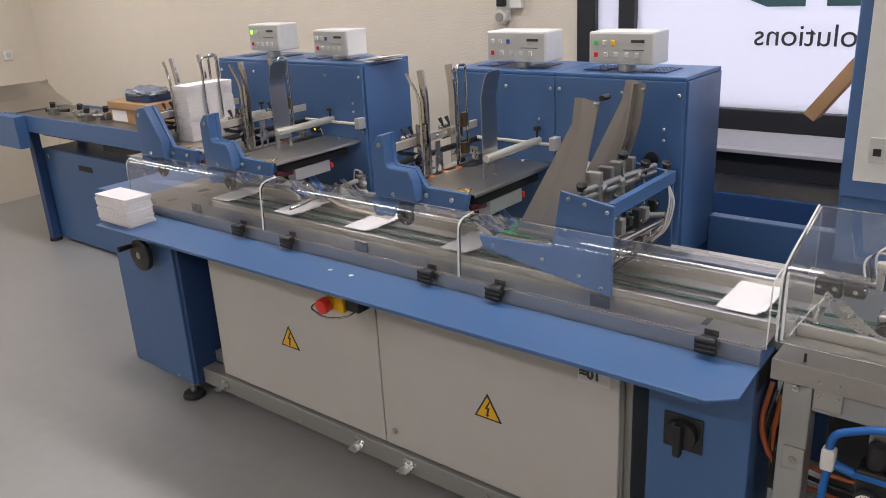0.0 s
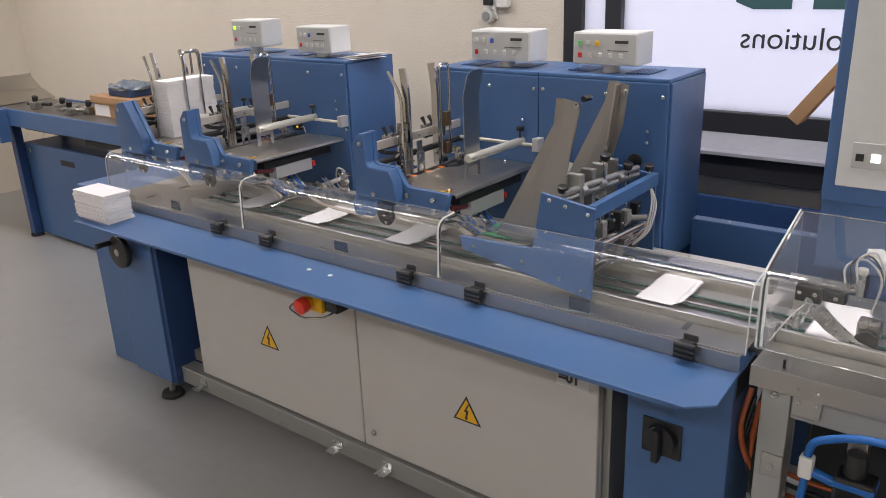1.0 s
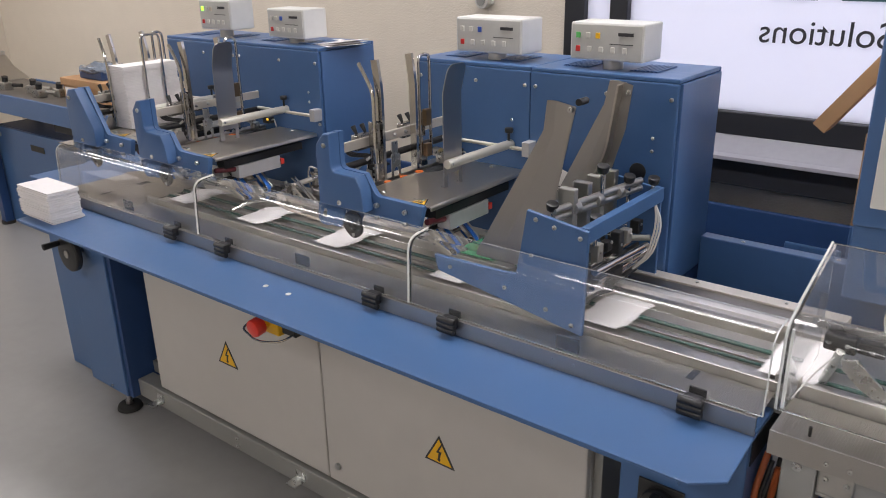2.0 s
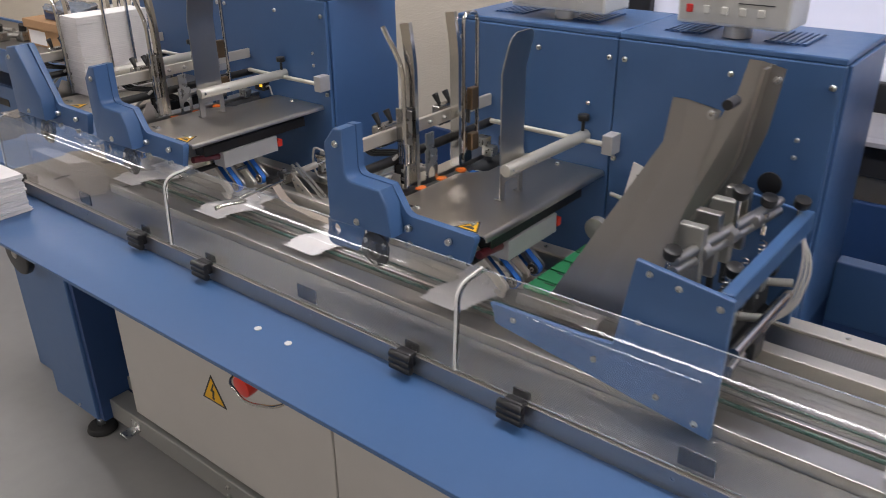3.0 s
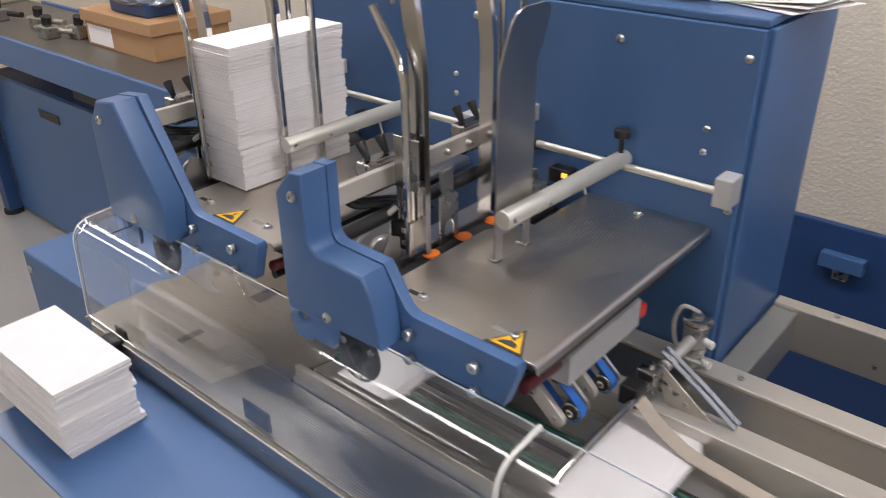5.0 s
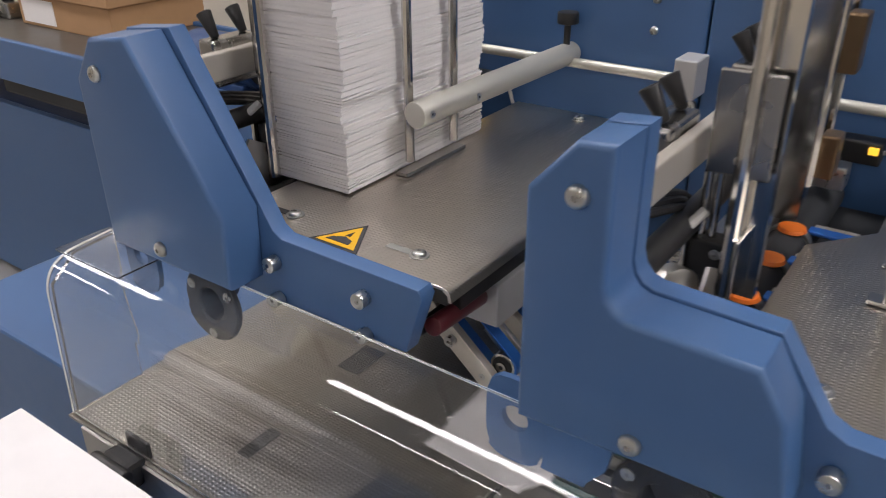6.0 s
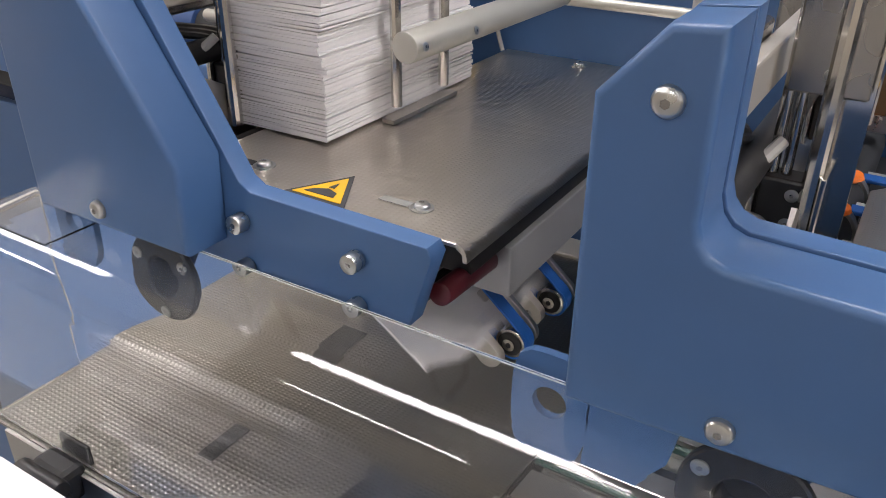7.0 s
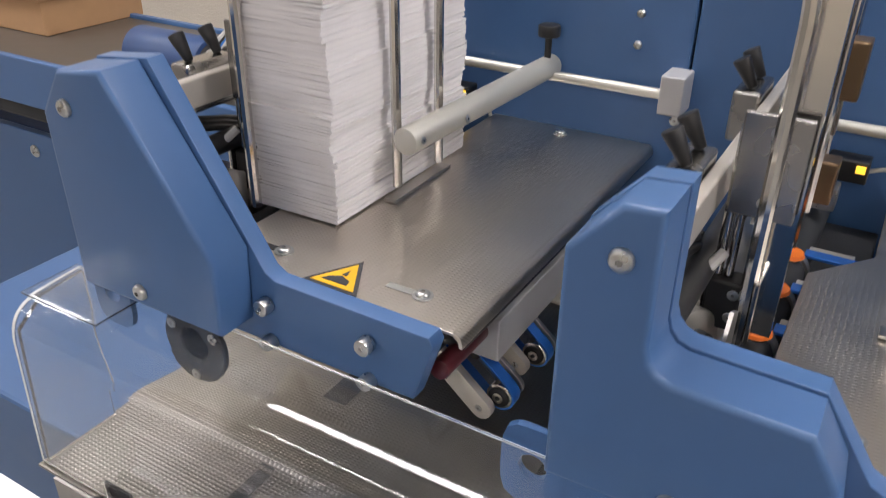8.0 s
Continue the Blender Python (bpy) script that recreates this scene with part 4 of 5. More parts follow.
def paddle(parent, u, y0, y1, top):
    """Flat blade across the stack with two feet and a rounded top that leans back."""
    w, r = (y0 + y1) / 2, (y1 - y0) / 2
    b = bmesh.new()
    q = 0.024
    zs = [1.176 + (top - q - 1.176) * i / 10 for i in range(11)] + [top - q + q * math.sin(math.pi / 2 * i / 8) for i in range(1, 9)]
    rows = []
    for z in zs:
        h = r if z <= top - q else r - q + math.sqrt(max(0.0, q * q - (z - top + q) ** 2))
        back = max(0.0, z - 1.405) * 0.28
        rows.append([b.verts.new((u + back + sx, w + sy * h, z)) for sx, sy in ((-0.003, -1), (0, -1), (0, 1), (-0.003, 1))])
    for lo, hi in zip(rows, rows[1:]):
        for i in range(4):
            b.faces.new((lo[i], lo[(i + 1) % 4], hi[(i + 1) % 4], hi[i]))
    b.faces.new(rows[0])
    b.faces.new(rows[-1])
    b = box(u - 0.003, u, y0, y0 + 0.017, 1.142, 1.176, bm=b)
    b = box(u - 0.003, u, y1 - 0.014, y1, 1.142, 1.176, bm=b)
    p = soft(part("paddle", b, STEEL, parent, "flat stainless paddle with a rounded top"), 40)
    for y in (y0, y1 - 0.014):
        part("paddle_foot", box(u - 0.014, u + 0.002, y, y + 0.015, 1.1385, 1.1418, 0.0008), STEEL, p)
    return p


F1 = feeder(-3.112, True, "blue feeder station with a slanted shroud, loaded with white paper", 0.134, 0.130)
F2 = feeder(-2.651, False, "empty blue feeder station with steel stack guides", 0.117, 0.205)
F3 = feeder(-1.733, False, "empty blue feeder station with steel stack guides", 0.217, 0.205)
# loaded feeder: rods round the stack
bent_rod(F1, 0.006, 2.088, -0.03, 1.475)
profile(F1, -0.006, 2.130, 1.485, -0.02)
part("bar_screw", cyl((0.131, 2.17, 1.2), (0.128, 2.17, 1.2), 0.004), DARK, F1)
rod_hook(F1, 0.110, 2.180, 2.258, 1.485)
part("gate_foot", box(0.104, 0.117, 2.165, 2.272, 1.138, 1.1415), STEEL, F1)
profile(F1, -0.006, 2.270, 1.485, -0.02)
rod_hook(F1, -0.002, 2.300, 2.345, 1.48)
# empty feeders
mat("bronze_clip", (0.22, 0.15, 0.09), 0.35, 0.9, 0.1, 60)
for F in (F2, F3):
    c = 0.103 if F is F2 else 0.203
    profile(F, 0.008, 2.120, 1.485, -0.012)
    bent_rod(F, 0.000, 2.102, -0.05, 1.475)
    profile(F, 0.000, 2.276, 1.485, -0.012)
    rod_hook(F, 0.010, 2.292, 2.342, 1.48, 1.17)
    part("clip_plate", box(0.012, 0.028, 2.30, 2.325, 1.27, 1.32, 0.002), MATS["bronze_clip"], F, "bronze clip plate")
    part("clip_plate", box(0.012, 0.028, 2.30, 2.325, 1.175, 1.215, 0.002), MATS["bronze_clip"], F, "bronze clip plate")
    paddle(F, c, 2.163, 2.245, 1.482)

# paper stack in the loaded feeder
def paper_stack(name, x0, x1, y0, y1, z0, z1, n, label, seed, jitter, slack=0.10):
    rnd = random.Random(seed)
    s = thing(name, ((x0 + x1) / 2, (y0 + y1) / 2, z0), label, "paper stack")
    hx, hy = (x1 - x0) / 2, (y1 - y0) / 2
    th = (z1 - z0) / n
    dx = dy = 0.0
    for i in range(n):
        if rnd.random() < 0.12:
            dx, dy = rnd.uniform(-jitter, jitter), rnd.uniform(-jitter, jitter)
        ex, ey = dx + rnd.uniform(-0.3, 0.3) * jitter, dy + rnd.uniform(-0.3, 0.3) * jitter
        gap = 0.03 + ((0.55 if slack > 0.2 else 0.28) if rnd.random() < 0.2 else slack) * rnd.random()
        b = box(-hx + ex, hx + ex, -hy + ey, hy + ey, i * th, (i + 1) * th - th * gap)
        tip = rnd.uniform(-0.35, 0.35) * th
        for v in b.verts:
            v.co.z += tip * (v.co.y / hy) * (v.co.x / hx)
        part("sheet", b, PAPER if i % 3 else PAPER2, s)
    return s


paper_stack("insert_stack", -3.110, -3.014, 2.096, 2.332, 1.139, 1.374, 126, "tall stack of white folded inserts in the feeder", 3, 0.0026, 0.08)
paper_stack("envelope_stack", -3.178, -2.950, 1.700, 1.815, 0.873, 0.988, 40, "stack of white envelopes lying on the blue table", 5, 0.006, 0.35)

# ---- belt chute feeder ----
ch = thing("chute_feeder", (0, 0, 0), "inclined stainless chute feeder on a blue side plate", "feeder")
part("side_plate", prism([(-0.977, 0.914), (-0.973, 1.174), (-1.136, 1.197), (-1.163, 1.029), (-1.216, 1.024), (-1.419, 1.021), (-1.405, 0.981)], "y", 1.976, 1.988, 0.002), BLUE, ch, "blue side plate")
for u, z in ((-1.365, 1.000), (-1.195, 0.985), (-1.075, 0.958), (-1.005, 0.935), (-1.110, 1.178), (-1.060, 1.168), (-1.120, 1.085), (-0.992, 1.155)):
    bolt(ch, u, 1.976, z, r=0.006, h=0.005, socket=False)
part("rear_plate", prism([(-0.985, 0.93), (-0.987, 1.17), (-1.20, 1.20), (-1.30, 0.93)], "y", 2.395, 2.405, 0.002), BLUE, ch)
part("tie_bar", box(-1.000, -0.978, 1.988, 2.395, 1.140, 1.178, 0.002), BLUE, ch, "blue tie bar")
def folded_wall(outer, fold, inner, y0, y1):
    """Steel sheet folded along a line: a narrow outer strip at y1 turning to a broad face at y0."""
    b = bmesh.new()
    for t in (0.0, 0.003):
        o = [b.verts.new((u, y1 + t, z)) for u, z in outer]
        m = [b.verts.new((u, y0 + t, z)) for u, z in fold]
        n = [b.verts.new((u, y0 + t, z)) for u, z in inner]
        for p, q in ((o, m), (m, n)):
            for i in range(len(p) - 1):
                b.faces.new((p[i], p[i + 1], q[i + 1], q[i]))
    return b


part("front_chute_wall", folded_wall([(-1.142, 1.440), (-1.150, 1.368), (-1.345, 1.020)], [(-1.116, 1.441), (-1.120, 1.368), (-1.268, 1.020)], [(-1.064, 1.432), (-1.085, 1.330), (-1.150, 1.020)], 2.060, 2.064), CHUTE, ch, "folded steel chute wall")
part("rear_chute_wall", folded_wall([(-1.122, 1.452), (-1.135, 1.390), (-1.300, 1.060)], [(-1.098, 1.453), (-1.108, 1.390), (-1.235, 1.060)], [(-1.056, 1.444), (-1.070, 1.330), (-1.150, 1.060)], 2.330, 2.335), CHUTE, ch, "folded steel chute wall")
for y, x in ((2.056, -1.075), (2.326, -1.066)):
    bolt(ch, x, y + 0.003, 1.425, r=0.007, h=0.007)
tube_b = tube([(-1.085, 2.33, 1.445), (-1.11, 2.33, 1.26), (-1.20, 2.33, 1.10)], 0.01, 8, 0.05, flat=(0.05, 0.006))
part("chute_back", tube_b, STEEL, ch)
soft(part("roller_top", cyl((-1.052, 2.05, 1.445), (-1.052, 2.085, 1.445), 0.008), BLACK, ch))
for y, z in ((2.10, 1.19), (2.16, 1.17)):
    soft(part("clamp_bar", cyl((-1.09, 2.02, z), (-1.04, 2.38, z), 0.009, n=16), ALU, ch), 40)
for i, (x, y, z) in enumerate(((-1.10, 2.03, 1.19), (-1.06, 2.20, 1.25), (-1.045, 2.32, 1.20), (-1.02, 2.10, 1.155), (-1.00, 2.37, 1.19))):
    k = soft(part("star_knob", cyl((x, y, z), (x + 0.004, y - 0.004, z + 0.018), 0.014, 0.016, 10, 0.003), BLACK, ch, "black star knob"), 40)
    soft(part("spindle", cyl((x, y, z - 0.06), (x, y, z), 0.005, n=10), CHROME, k))
for i, y in enumerate((2.08, 2.15, 2.22, 2.29)):
    part("separator", box(-1.115, -1.07, y, y + 0.022, 1.11, 1.23, 0.003), STEEL if i % 2 else GALV, ch, "steel separator block")
    part("finger", box(-1.105, -1.095, y + 0.004, y + 0.018, 1.03, 1.109, 0.002), DARK, ch)
for i, y in enumerate((2.10, 2.20, 2.30)):
    soft(part("lower_shaft", cyl((-1.05, y, 0.99 + 0.03 * i), (-0.975, y + 0.02, 1.0 + 0.03 * i), 0.008, n=16), GALV, ch))
soft(part("shaft", cyl((-1.04, 2.02, 1.03), (-1.04, 2.39, 1.03), 0.012, n=16), CHROME, ch))
soft(part("shaft", cyl((-1.00, 2.02, 1.00), (-1.00, 2.39, 1.00), 0.010, n=16), CHROME, ch))
for j in range(3):
    soft(part("cable", tube([(-0.99, 2.36, 1.16 - j * 0.005), (-0.965 + j * 0.008, 2.33, 1.10), (-0.97 + j * 0.006, 2.30, 1.02), (-1.0, 2.28, 0.98)], 0.0028, 8, 0.03), CABLEG, ch, "pale cable"))
for j in range(6):
    y = 2.05 + 0.055 * j
    part("gripper_block", box(-1.045 + 0.004 * (j % 3), -1.015 + 0.004 * (j % 2), y, y + 0.028, 1.035 + 0.012 * (j % 3), 1.085 + 0.01 * (j % 2), 0.003), (DARK, GALV, BLACK)[j % 3], ch, "small gripper block")
    bolt(ch, -1.013, y + 0.014, 1.06 + 0.012 * (j % 3), (1, 0, 0), 0.004, 0.004)
for j in range(3):
    y = 2.09 + 0.09 * j
    soft(part("clamp_collar", cyl((-1.078 + 0.012 * j, y, 1.18), (-1.076 + 0.012 * j, y + 0.022, 1.18), 0.016, n=20, r=0.002), ALU, ch, "aluminium clamp collar"), 40)
    soft(part("spring", tube([(-1.03 + 0.006 * math.cos(a * 1.2), y + 0.012 + 0.006 * math.sin(a * 1.2), 1.09 + 0.0016 * a) for a in range(36)], 0.0012, 6), CHROME, ch, "small coil spring"))
# Added block whose dark colour stands for shade low in the feeder.
part("lower_shade_core", box(-1.10, -1.03, 2.05, 2.38, 0.935, 1.02, 0.004), DARK, ch)
soft(part("pressure_roller", cyl((-1.03, 2.05, 0.965), (-1.03, 2.36, 0.965), 0.016, n=20), BLACK, ch))
soft(part("guide_tube", cyl((-0.975, 2.02, 1.06), (-0.975, 2.30, 1.045), 0.009, n=16), CHROME, ch))
soft(part("guide_tube", cyl((-0.978, 2.02, 1.025), (-0.985, 2.36, 1.02), 0.007, n=16), CHROME, ch))
part("cylinder_block", box(-0.995, -0.965, 2.10, 2.15, 1.0, 1.04, 0.003), BLACK, ch)
BT = thing("belt_table", (0, 0, 0), "green slotted belts on a tilted bed", "conveyor belt")
for j in range(5):
    y0 = 2.098 + j * 0.052
    blt = part("green_belt", box(-1.425, -1.318, y0, y0 + 0.046, 0.994, 1.000, 0.001), GREEN, BT, "green slotted belt")
    for i in range(2):
        part("slot", box(-1.40 + i * 0.045, -1.375 + i * 0.045, y0 + 0.038, y0 + 0.042, 1.0002, 1.0008), BLACK, blt)
part("bed", box(-1.430, -1.25, 2.085, 2.365, 0.975, 0.990, 0.002), STEEL, BT, "steel bed under the belts")
part("bed_leg", box(-1.42, -1.39, 2.20, 2.36, 0.9265, 0.9745, 0.002), DARK, BT)
for i in range(4):
    part("narrow_belt", box(-1.246, -1.226, 2.102 + i * 0.032, 2.130 + i * 0.032, 0.998 + i * 0.012, 1.003 + i * 0.012, 0.001), GREEN, BT)
lf = thing("loose_sheet", (-1.33, 2.40, 1.02), "printed white sheet leaning in the feeder", "paper")
part("sheet", prism([(-0.055, 0.01), (0.008, -0.015), (0.078, 0.145), (-0.022, 0.175)], "y", 0, 0.0012), PAPER, lf)
for i in range(7):
    part("print_line", box(-0.012 + i * 0.002, 0.040 + i * 0.003 - (i % 3) * 0.008, -0.0006, -0.0002, 0.145 - i * 0.014, 0.149 - i * 0.014), INK, lf)
soft(part("clip_rod", cyl((-0.06, -0.02, 0.10), (0.0, -0.01, 0.085), 0.005, n=10), ALU, lf))
wh = soft(part("idler_wheel", cyl((-1.40, 2.34, 1.045), (-1.40, 2.36, 1.045), 0.026, n=24, r=0.002), GALV, BT, "grey idler wheel"), 40)
plug = thing("cover_plug", (-1.085, 2.4585, 1.19), "round black cover plug on a blue cabinet", "plug")
soft(part("plug", cyl((0, 0, 0), (0, -0.006, 0), 0.024, n=28, r=0.002), BLACK, plug), 40)

# pusher arm and paper hold-down beside the second feeder
pa = thing("hold_down_arm", (0, 0, 0), "aluminium arm with a curved beige hold-down strip", "guide arm")
PX, PY = -2.352, 2.426
soft(part("post", cyl((PX, PY, 0.918), (PX, PY, 0.990), 0.0185, n=28, r=0.002), ZINC, pa, "round steel post"), 40)
soft(part("post_collar", cyl((PX, PY, 0.9905), (PX, PY, 1.002), 0.0225, n=28, r=0.003), CHROME, pa, "polished collar"), 40)
bolt(pa, PX, PY, 1.002, (0, 0, 1), 0.009, 0.005)
soft(part("post_ring", cyl((PX, PY, 0.944), (PX, PY, 0.952), 0.0205, n=28), CHROME, pa), 40)
soft(part("round_bar", cyl((PX + 0.012, 2.452, 0.984), (PX - 0.002, 2.035, 0.952), 0.0062, n=16, r=0.001), CHROME, pa, "polished round bar"), 40)
soft(part("bar_sleeve", cyl((PX + 0.008, 2.39, 0.980), (PX + 0.004, 2.30, 0.974), 0.0095, n=18, r=0.001), ALUW, pa, "pale sleeve"), 40)
part("clamp", box(PX - 0.016, PX + 0.014, 2.262, 2.290, 0.956, 0.990, 0.003), DSTEEL, pa, "steel clamp")
bolt(pa, PX, 2.276, 0.990, (0, 0, 1), 0.006, 0.008)
br_ = part("bracket_plate", prism([(PX - 0.004, 0.984), (PX + 0.012, 0.986), (PX + 0.092, 0.926), (PX + 0.078, 0.914), (PX + 0.020, 0.930)], "y", 2.294, 2.297, 0.0008), ALUW, pa, "aluminium bracket plate with three screws")
for u, z in ((0.018, 0.962), (0.034, 0.950), (0.050, 0.938)):
    bolt(br_, PX + u, 2.294, z, r=0.0058, h=0.002)
for dy in (0.0, 0.014):
    part("blade", tube([(PX + 0.002, 2.304 + dy, 1.004), (PX + 0.070, 2.304 + dy, 0.962), (PX + 0.122, 2.302 + dy, 0.928)], 0.01, 8, 0.02, flat=(0.008, 0.002)), ZINC, br_, "thin spring steel blade")
b = tube([(PX - 0.012, 2.238, 0.976), (PX + 0.004, 2.234, 0.966), (PX + 0.040, 2.225, 0.944), (PX + 0.090, 2.212, 0.930), (-2.15, 2.20, 0.9275), (-1.98, 2.195, 0.9265)], 0.01, 8, 0.03, flat=(0.024, 0.002))
soft(part("hold_down_strip", b, BEIGE, pa, "curved beige plastic strip"), 40)
part("strip_clamp", box(PX - 0.020, PX + 0.010, 2.222, 2.252, 0.952, 0.984, 0.003), BLACK, pa)
for z in (0.93, 0.967):
    soft(part("hose_stud", cyl((PX + 0.018, PY - 0.006, z), (PX + 0.034, PY - 0.010, z), 0.0065, n=16, r=0.001), WHITEP, pa))
soft(part("hose", tube([(PX, PY + 0.004, 1.008), (PX - 0.022, PY - 0.012, 1.022), (PX - 0.034, PY - 0.010, 0.99), (PX - 0.026, PY - 0.016, 0.955), (PX, PY - 0.024, 0.936), (PX + 0.020, PY - 0.012, 0.930)], 0.0035, 8, 0.02), CABLEG, pa, "pale hose"))

# rear support beams and back panels
rb = thing("support_beam", (0, 0, 0), "grey steel support beams between the machine cabinets", "machine frame")
part("cross_beam", box(-2.325, -1.88, 2.715, 2.745, 0.815, 0.905, 0.003), ALUW, rb, "aluminium cross beam")
part("side_beam", box(-2.325, -2.28, 2.4595, 2.7145, 0.815, 0.898, 0.003), GALV, rb)
part("side_beam", box(-1.93, -1.885, 2.4595, 2.7145, 0.815, 0.898, 0.003), GALV, rb)
for x in (-2.22, -1.93):
    bolt(rb, x, 2.73, 0.905, (0, 0, 1), 0.005, 0.003)
for x in (-2.14, -2.115):
    bolt(rb, x, 2.715, 0.845, r=0.005, h=0.003)
rb2 = thing("support_beam", (0, 0, 0), "blue steel beam behind the conveyor", "machine frame")
part("blue_beam", box(-0.98, 0.6, 2.70, 2.745, 0.80, 0.952, 0.003), BLUE, rb2)
part("post", box(0.4, 0.45, 2.70, 2.745, 0, 0.7995, 0.003), BLUE, rb2)
for x in (-0.86, -0.60):
    bolt(rb2, x, 2.72, 0.952, (0, 0, 1), 0.006, 0.002)
bk = thing("rear_panel", (0, 0, 0), "dark blue sheet steel rear panel with a toggle latch", "machine panel")
part("panel", box(-3.3, -1.75, 3.545, 3.565, 0.0, 0.716, 0.006), DBLUE, bk)
lt2 = part("latch", box(-2.445, -2.33, 3.515, 3.5445, 0.595, 0.64, 0.004), BLUE, bk, "blue latch hood")
part("latch_hook", box(-2.405, -2.365, 3.522, 3.5445, 0.565, 0.5945, 0.004), ZINC, lt2)
bk2 = thing("rear_panel", (0, 0, 0), "dark blue sheet steel rear panel", "machine panel")
part("panel", box(-1.75, 0.8, 3.545, 3.565, 0.0, 0.79, 0.006), DBLUE, bk2)
part("grip", box(-0.95, -0.75, 3.525, 3.5445, 0.66, 0.69, 0.004), BLUE, bk2)

# ---- right-hand section ----
rt = thing("delivery_section", (0, 0, 0), "stainless delivery table on a grey welded frame", "machine")
part("deck_sheet", box(-0.505, 0.9, 1.850, 1.995, 0.911, 0.915), DECK, rt, "pressed steel sheet")
part("front_strip", box(-0.505, 0.9, 1.846, 1.8498, 0.865, 0.915), STRIP, rt)
part("guide_bar", box(-0.495, 0.9, 2.000, 2.014, 0.905, 0.945, 0.0015), ALU, rt)
part("guide_block", box(-0.545, -0.497, 1.995, 2.02, 0.905, 0.955, 0.003), ALU, rt)
part("lane_bed", box(-0.495, 0.9, 2.0145, 2.45, 0.86, 0.90), ALU, rt)
for gy in (2.03, 2.10, 2.17):
    soft(part("guide_strip", tube([(-0.49, gy, 0.91), (0.9, gy, 0.91)], 0.005, 8), DGREEN, rt))
part("post", box(-0.478, -0.415, 1.856, 1.92, 0.12, 0.8645, 0.004), POSTM, rt, "grey square post")
part("post", box(0.75, 0.81, 1.856, 1.92, 0.12, 0.8645, 0.004), POSTM, rt, "grey square post")
part("upper_beam", box(-0.414, 0.7495, 1.862, 1.91, 0.80, 0.8645, 0.003), POSTM, rt)
part("lower_beam", box(-0.414, 0.7495, 1.862, 1.91, 0.30, 0.36, 0.003), POSTM, rt)
part("post", box(-0.478, -0.415, 2.40, 2.45, 0.0, 0.8595, 0.004), POSTM, rt)
part("post", box(0.75, 0.81, 2.40, 2.45, 0.0, 0.8595, 0.004), POSTM, rt)
for x in (-0.445, 0.78):
    soft(part("levelling_foot", cyl((x, 1.888, 0.0), (x, 1.888, 0.12), 0.02), RUBBER, rt))
pl = part("joint_plate", box(-0.41, -0.35, 1.853, 1.8615, 0.815, 0.862, 0.002), ALU, rt)
for x in (-0.398, -0.362):
    bolt(pl, x, 1.853, 0.848, r=0.005)
jp = part("joint_plate", box(-0.462, -0.415, 1.849, 1.8555, 0.64, 0.70, 0.002), ALU, rt)
bolt(jp, -0.44, 1.849, 0.668, r=0.008)
bolt(rt, -0.45, 1.856, 0.852, r=0.009)
for x in (-0.40, -0.36):
    bolt(rt, x, 1.846, 0.885, r=0.004)
soft(part("black_pin", cyl((-0.44, 1.87, 0.915), (-0.44, 1.87, 0.935), 0.003), BLACK, rt))
# Added block that paints the shaded inside of the frame near-black.
part("shade_core", box(-0.40, 0.74, 2.05, 2.40, 0.36, 0.80), DARK, rt)

gd = thing("delivery_cover", (0, 0, 0), "large clear acrylic hood over the delivery", "cover")
th = 0.006
HOOD = round_path([(0, 1.868, 0.950), (0, 1.868, 1.118), (0, 1.925, 1.142), (0, 2.130, 1.205)], 0.040, 10)


def bent_sheet(P, x0, x1, th):
    """A sheet bent along a profile in y and z, from x0 to x1."""
    b = bmesh.new()
    inner = []
    for i, p in enumerate(P):
        d = (P[min(i + 1, len(P) - 1)] - P[max(i - 1, 0)]).normalized()
        inner.append(Vector((0, p.y + d.z * th, p.z - d.y * th)))
    rows = [[b.verts.new((x, q.y, q.z)) for q in Q] for x in (x0, x1) for Q in (P, inner)]
    o0, i0, o1, i1 = rows
    for i in range(len(P) - 1):
        for p, q in ((o0, o1), (o1, i1), (i1, i0), (i0, o0)):
            b.faces.new((p[i], q[i], q[i + 1], p[i + 1]))
    for i in (0, len(P) - 1):
        b.faces.new((o0[i], o1[i], i1[i], i0[i]))
    return b


end_outline = [(p.y + 0.007, p.z - 0.007) for p in HOOD] + [(2.137, 0.95)]
for n_, b in (("bent_front", bent_sheet(HOOD, -0.505, 0.8, th)), ("end_wall", prism(end_outline, "x", -0.504, -0.499))):
    o = soft(part(n_, b, ACRYL, gd, "clear acrylic sheet"), 40)
    o.visible_shadow = False
# The hood's edge glints are painted as pale strips too.
part("end_edge", tube([(-0.5062, p.y + 0.002, p.z) for p in HOOD], 0.0028, 6), EDGE, gd, "pale strip painting the glint on the end edge")
part("lower_edge", box(-0.505, 0.8, 1.8685, 1.8735, 0.9485, 0.9496), EDGE, gd, "pale strip painting the glint on the lower edge")
part("corner_strip", box(-0.4985, -0.4935, 1.8755, 1.8800, 0.952, 1.115), EDGE, gd, "pale strip painting the glint on the glued corner")
sn = thing("sensor_head", (0, 0, 0), "black sensor head on an aluminium arm", "sensor")
hd = part("head", box(-0.475, -0.415, 2.036, 2.076, 1.012, 1.056, 0.005), BLACK, sn, "black sensor block")
part("head_cap", box(-0.4145, -0.365, 2.042, 2.072, 1.018, 1.050, 0.004), BLACK, hd)
part("head_rail", box(-0.495, -0.340, 2.050, 2.066, 1.0565, 1.068, 0.002), DSTEEL, hd, "steel rail")
for x in (-0.465, -0.43, -0.385):
    bolt(hd, x, 2.036, 1.034, r=0.005, h=0.004)
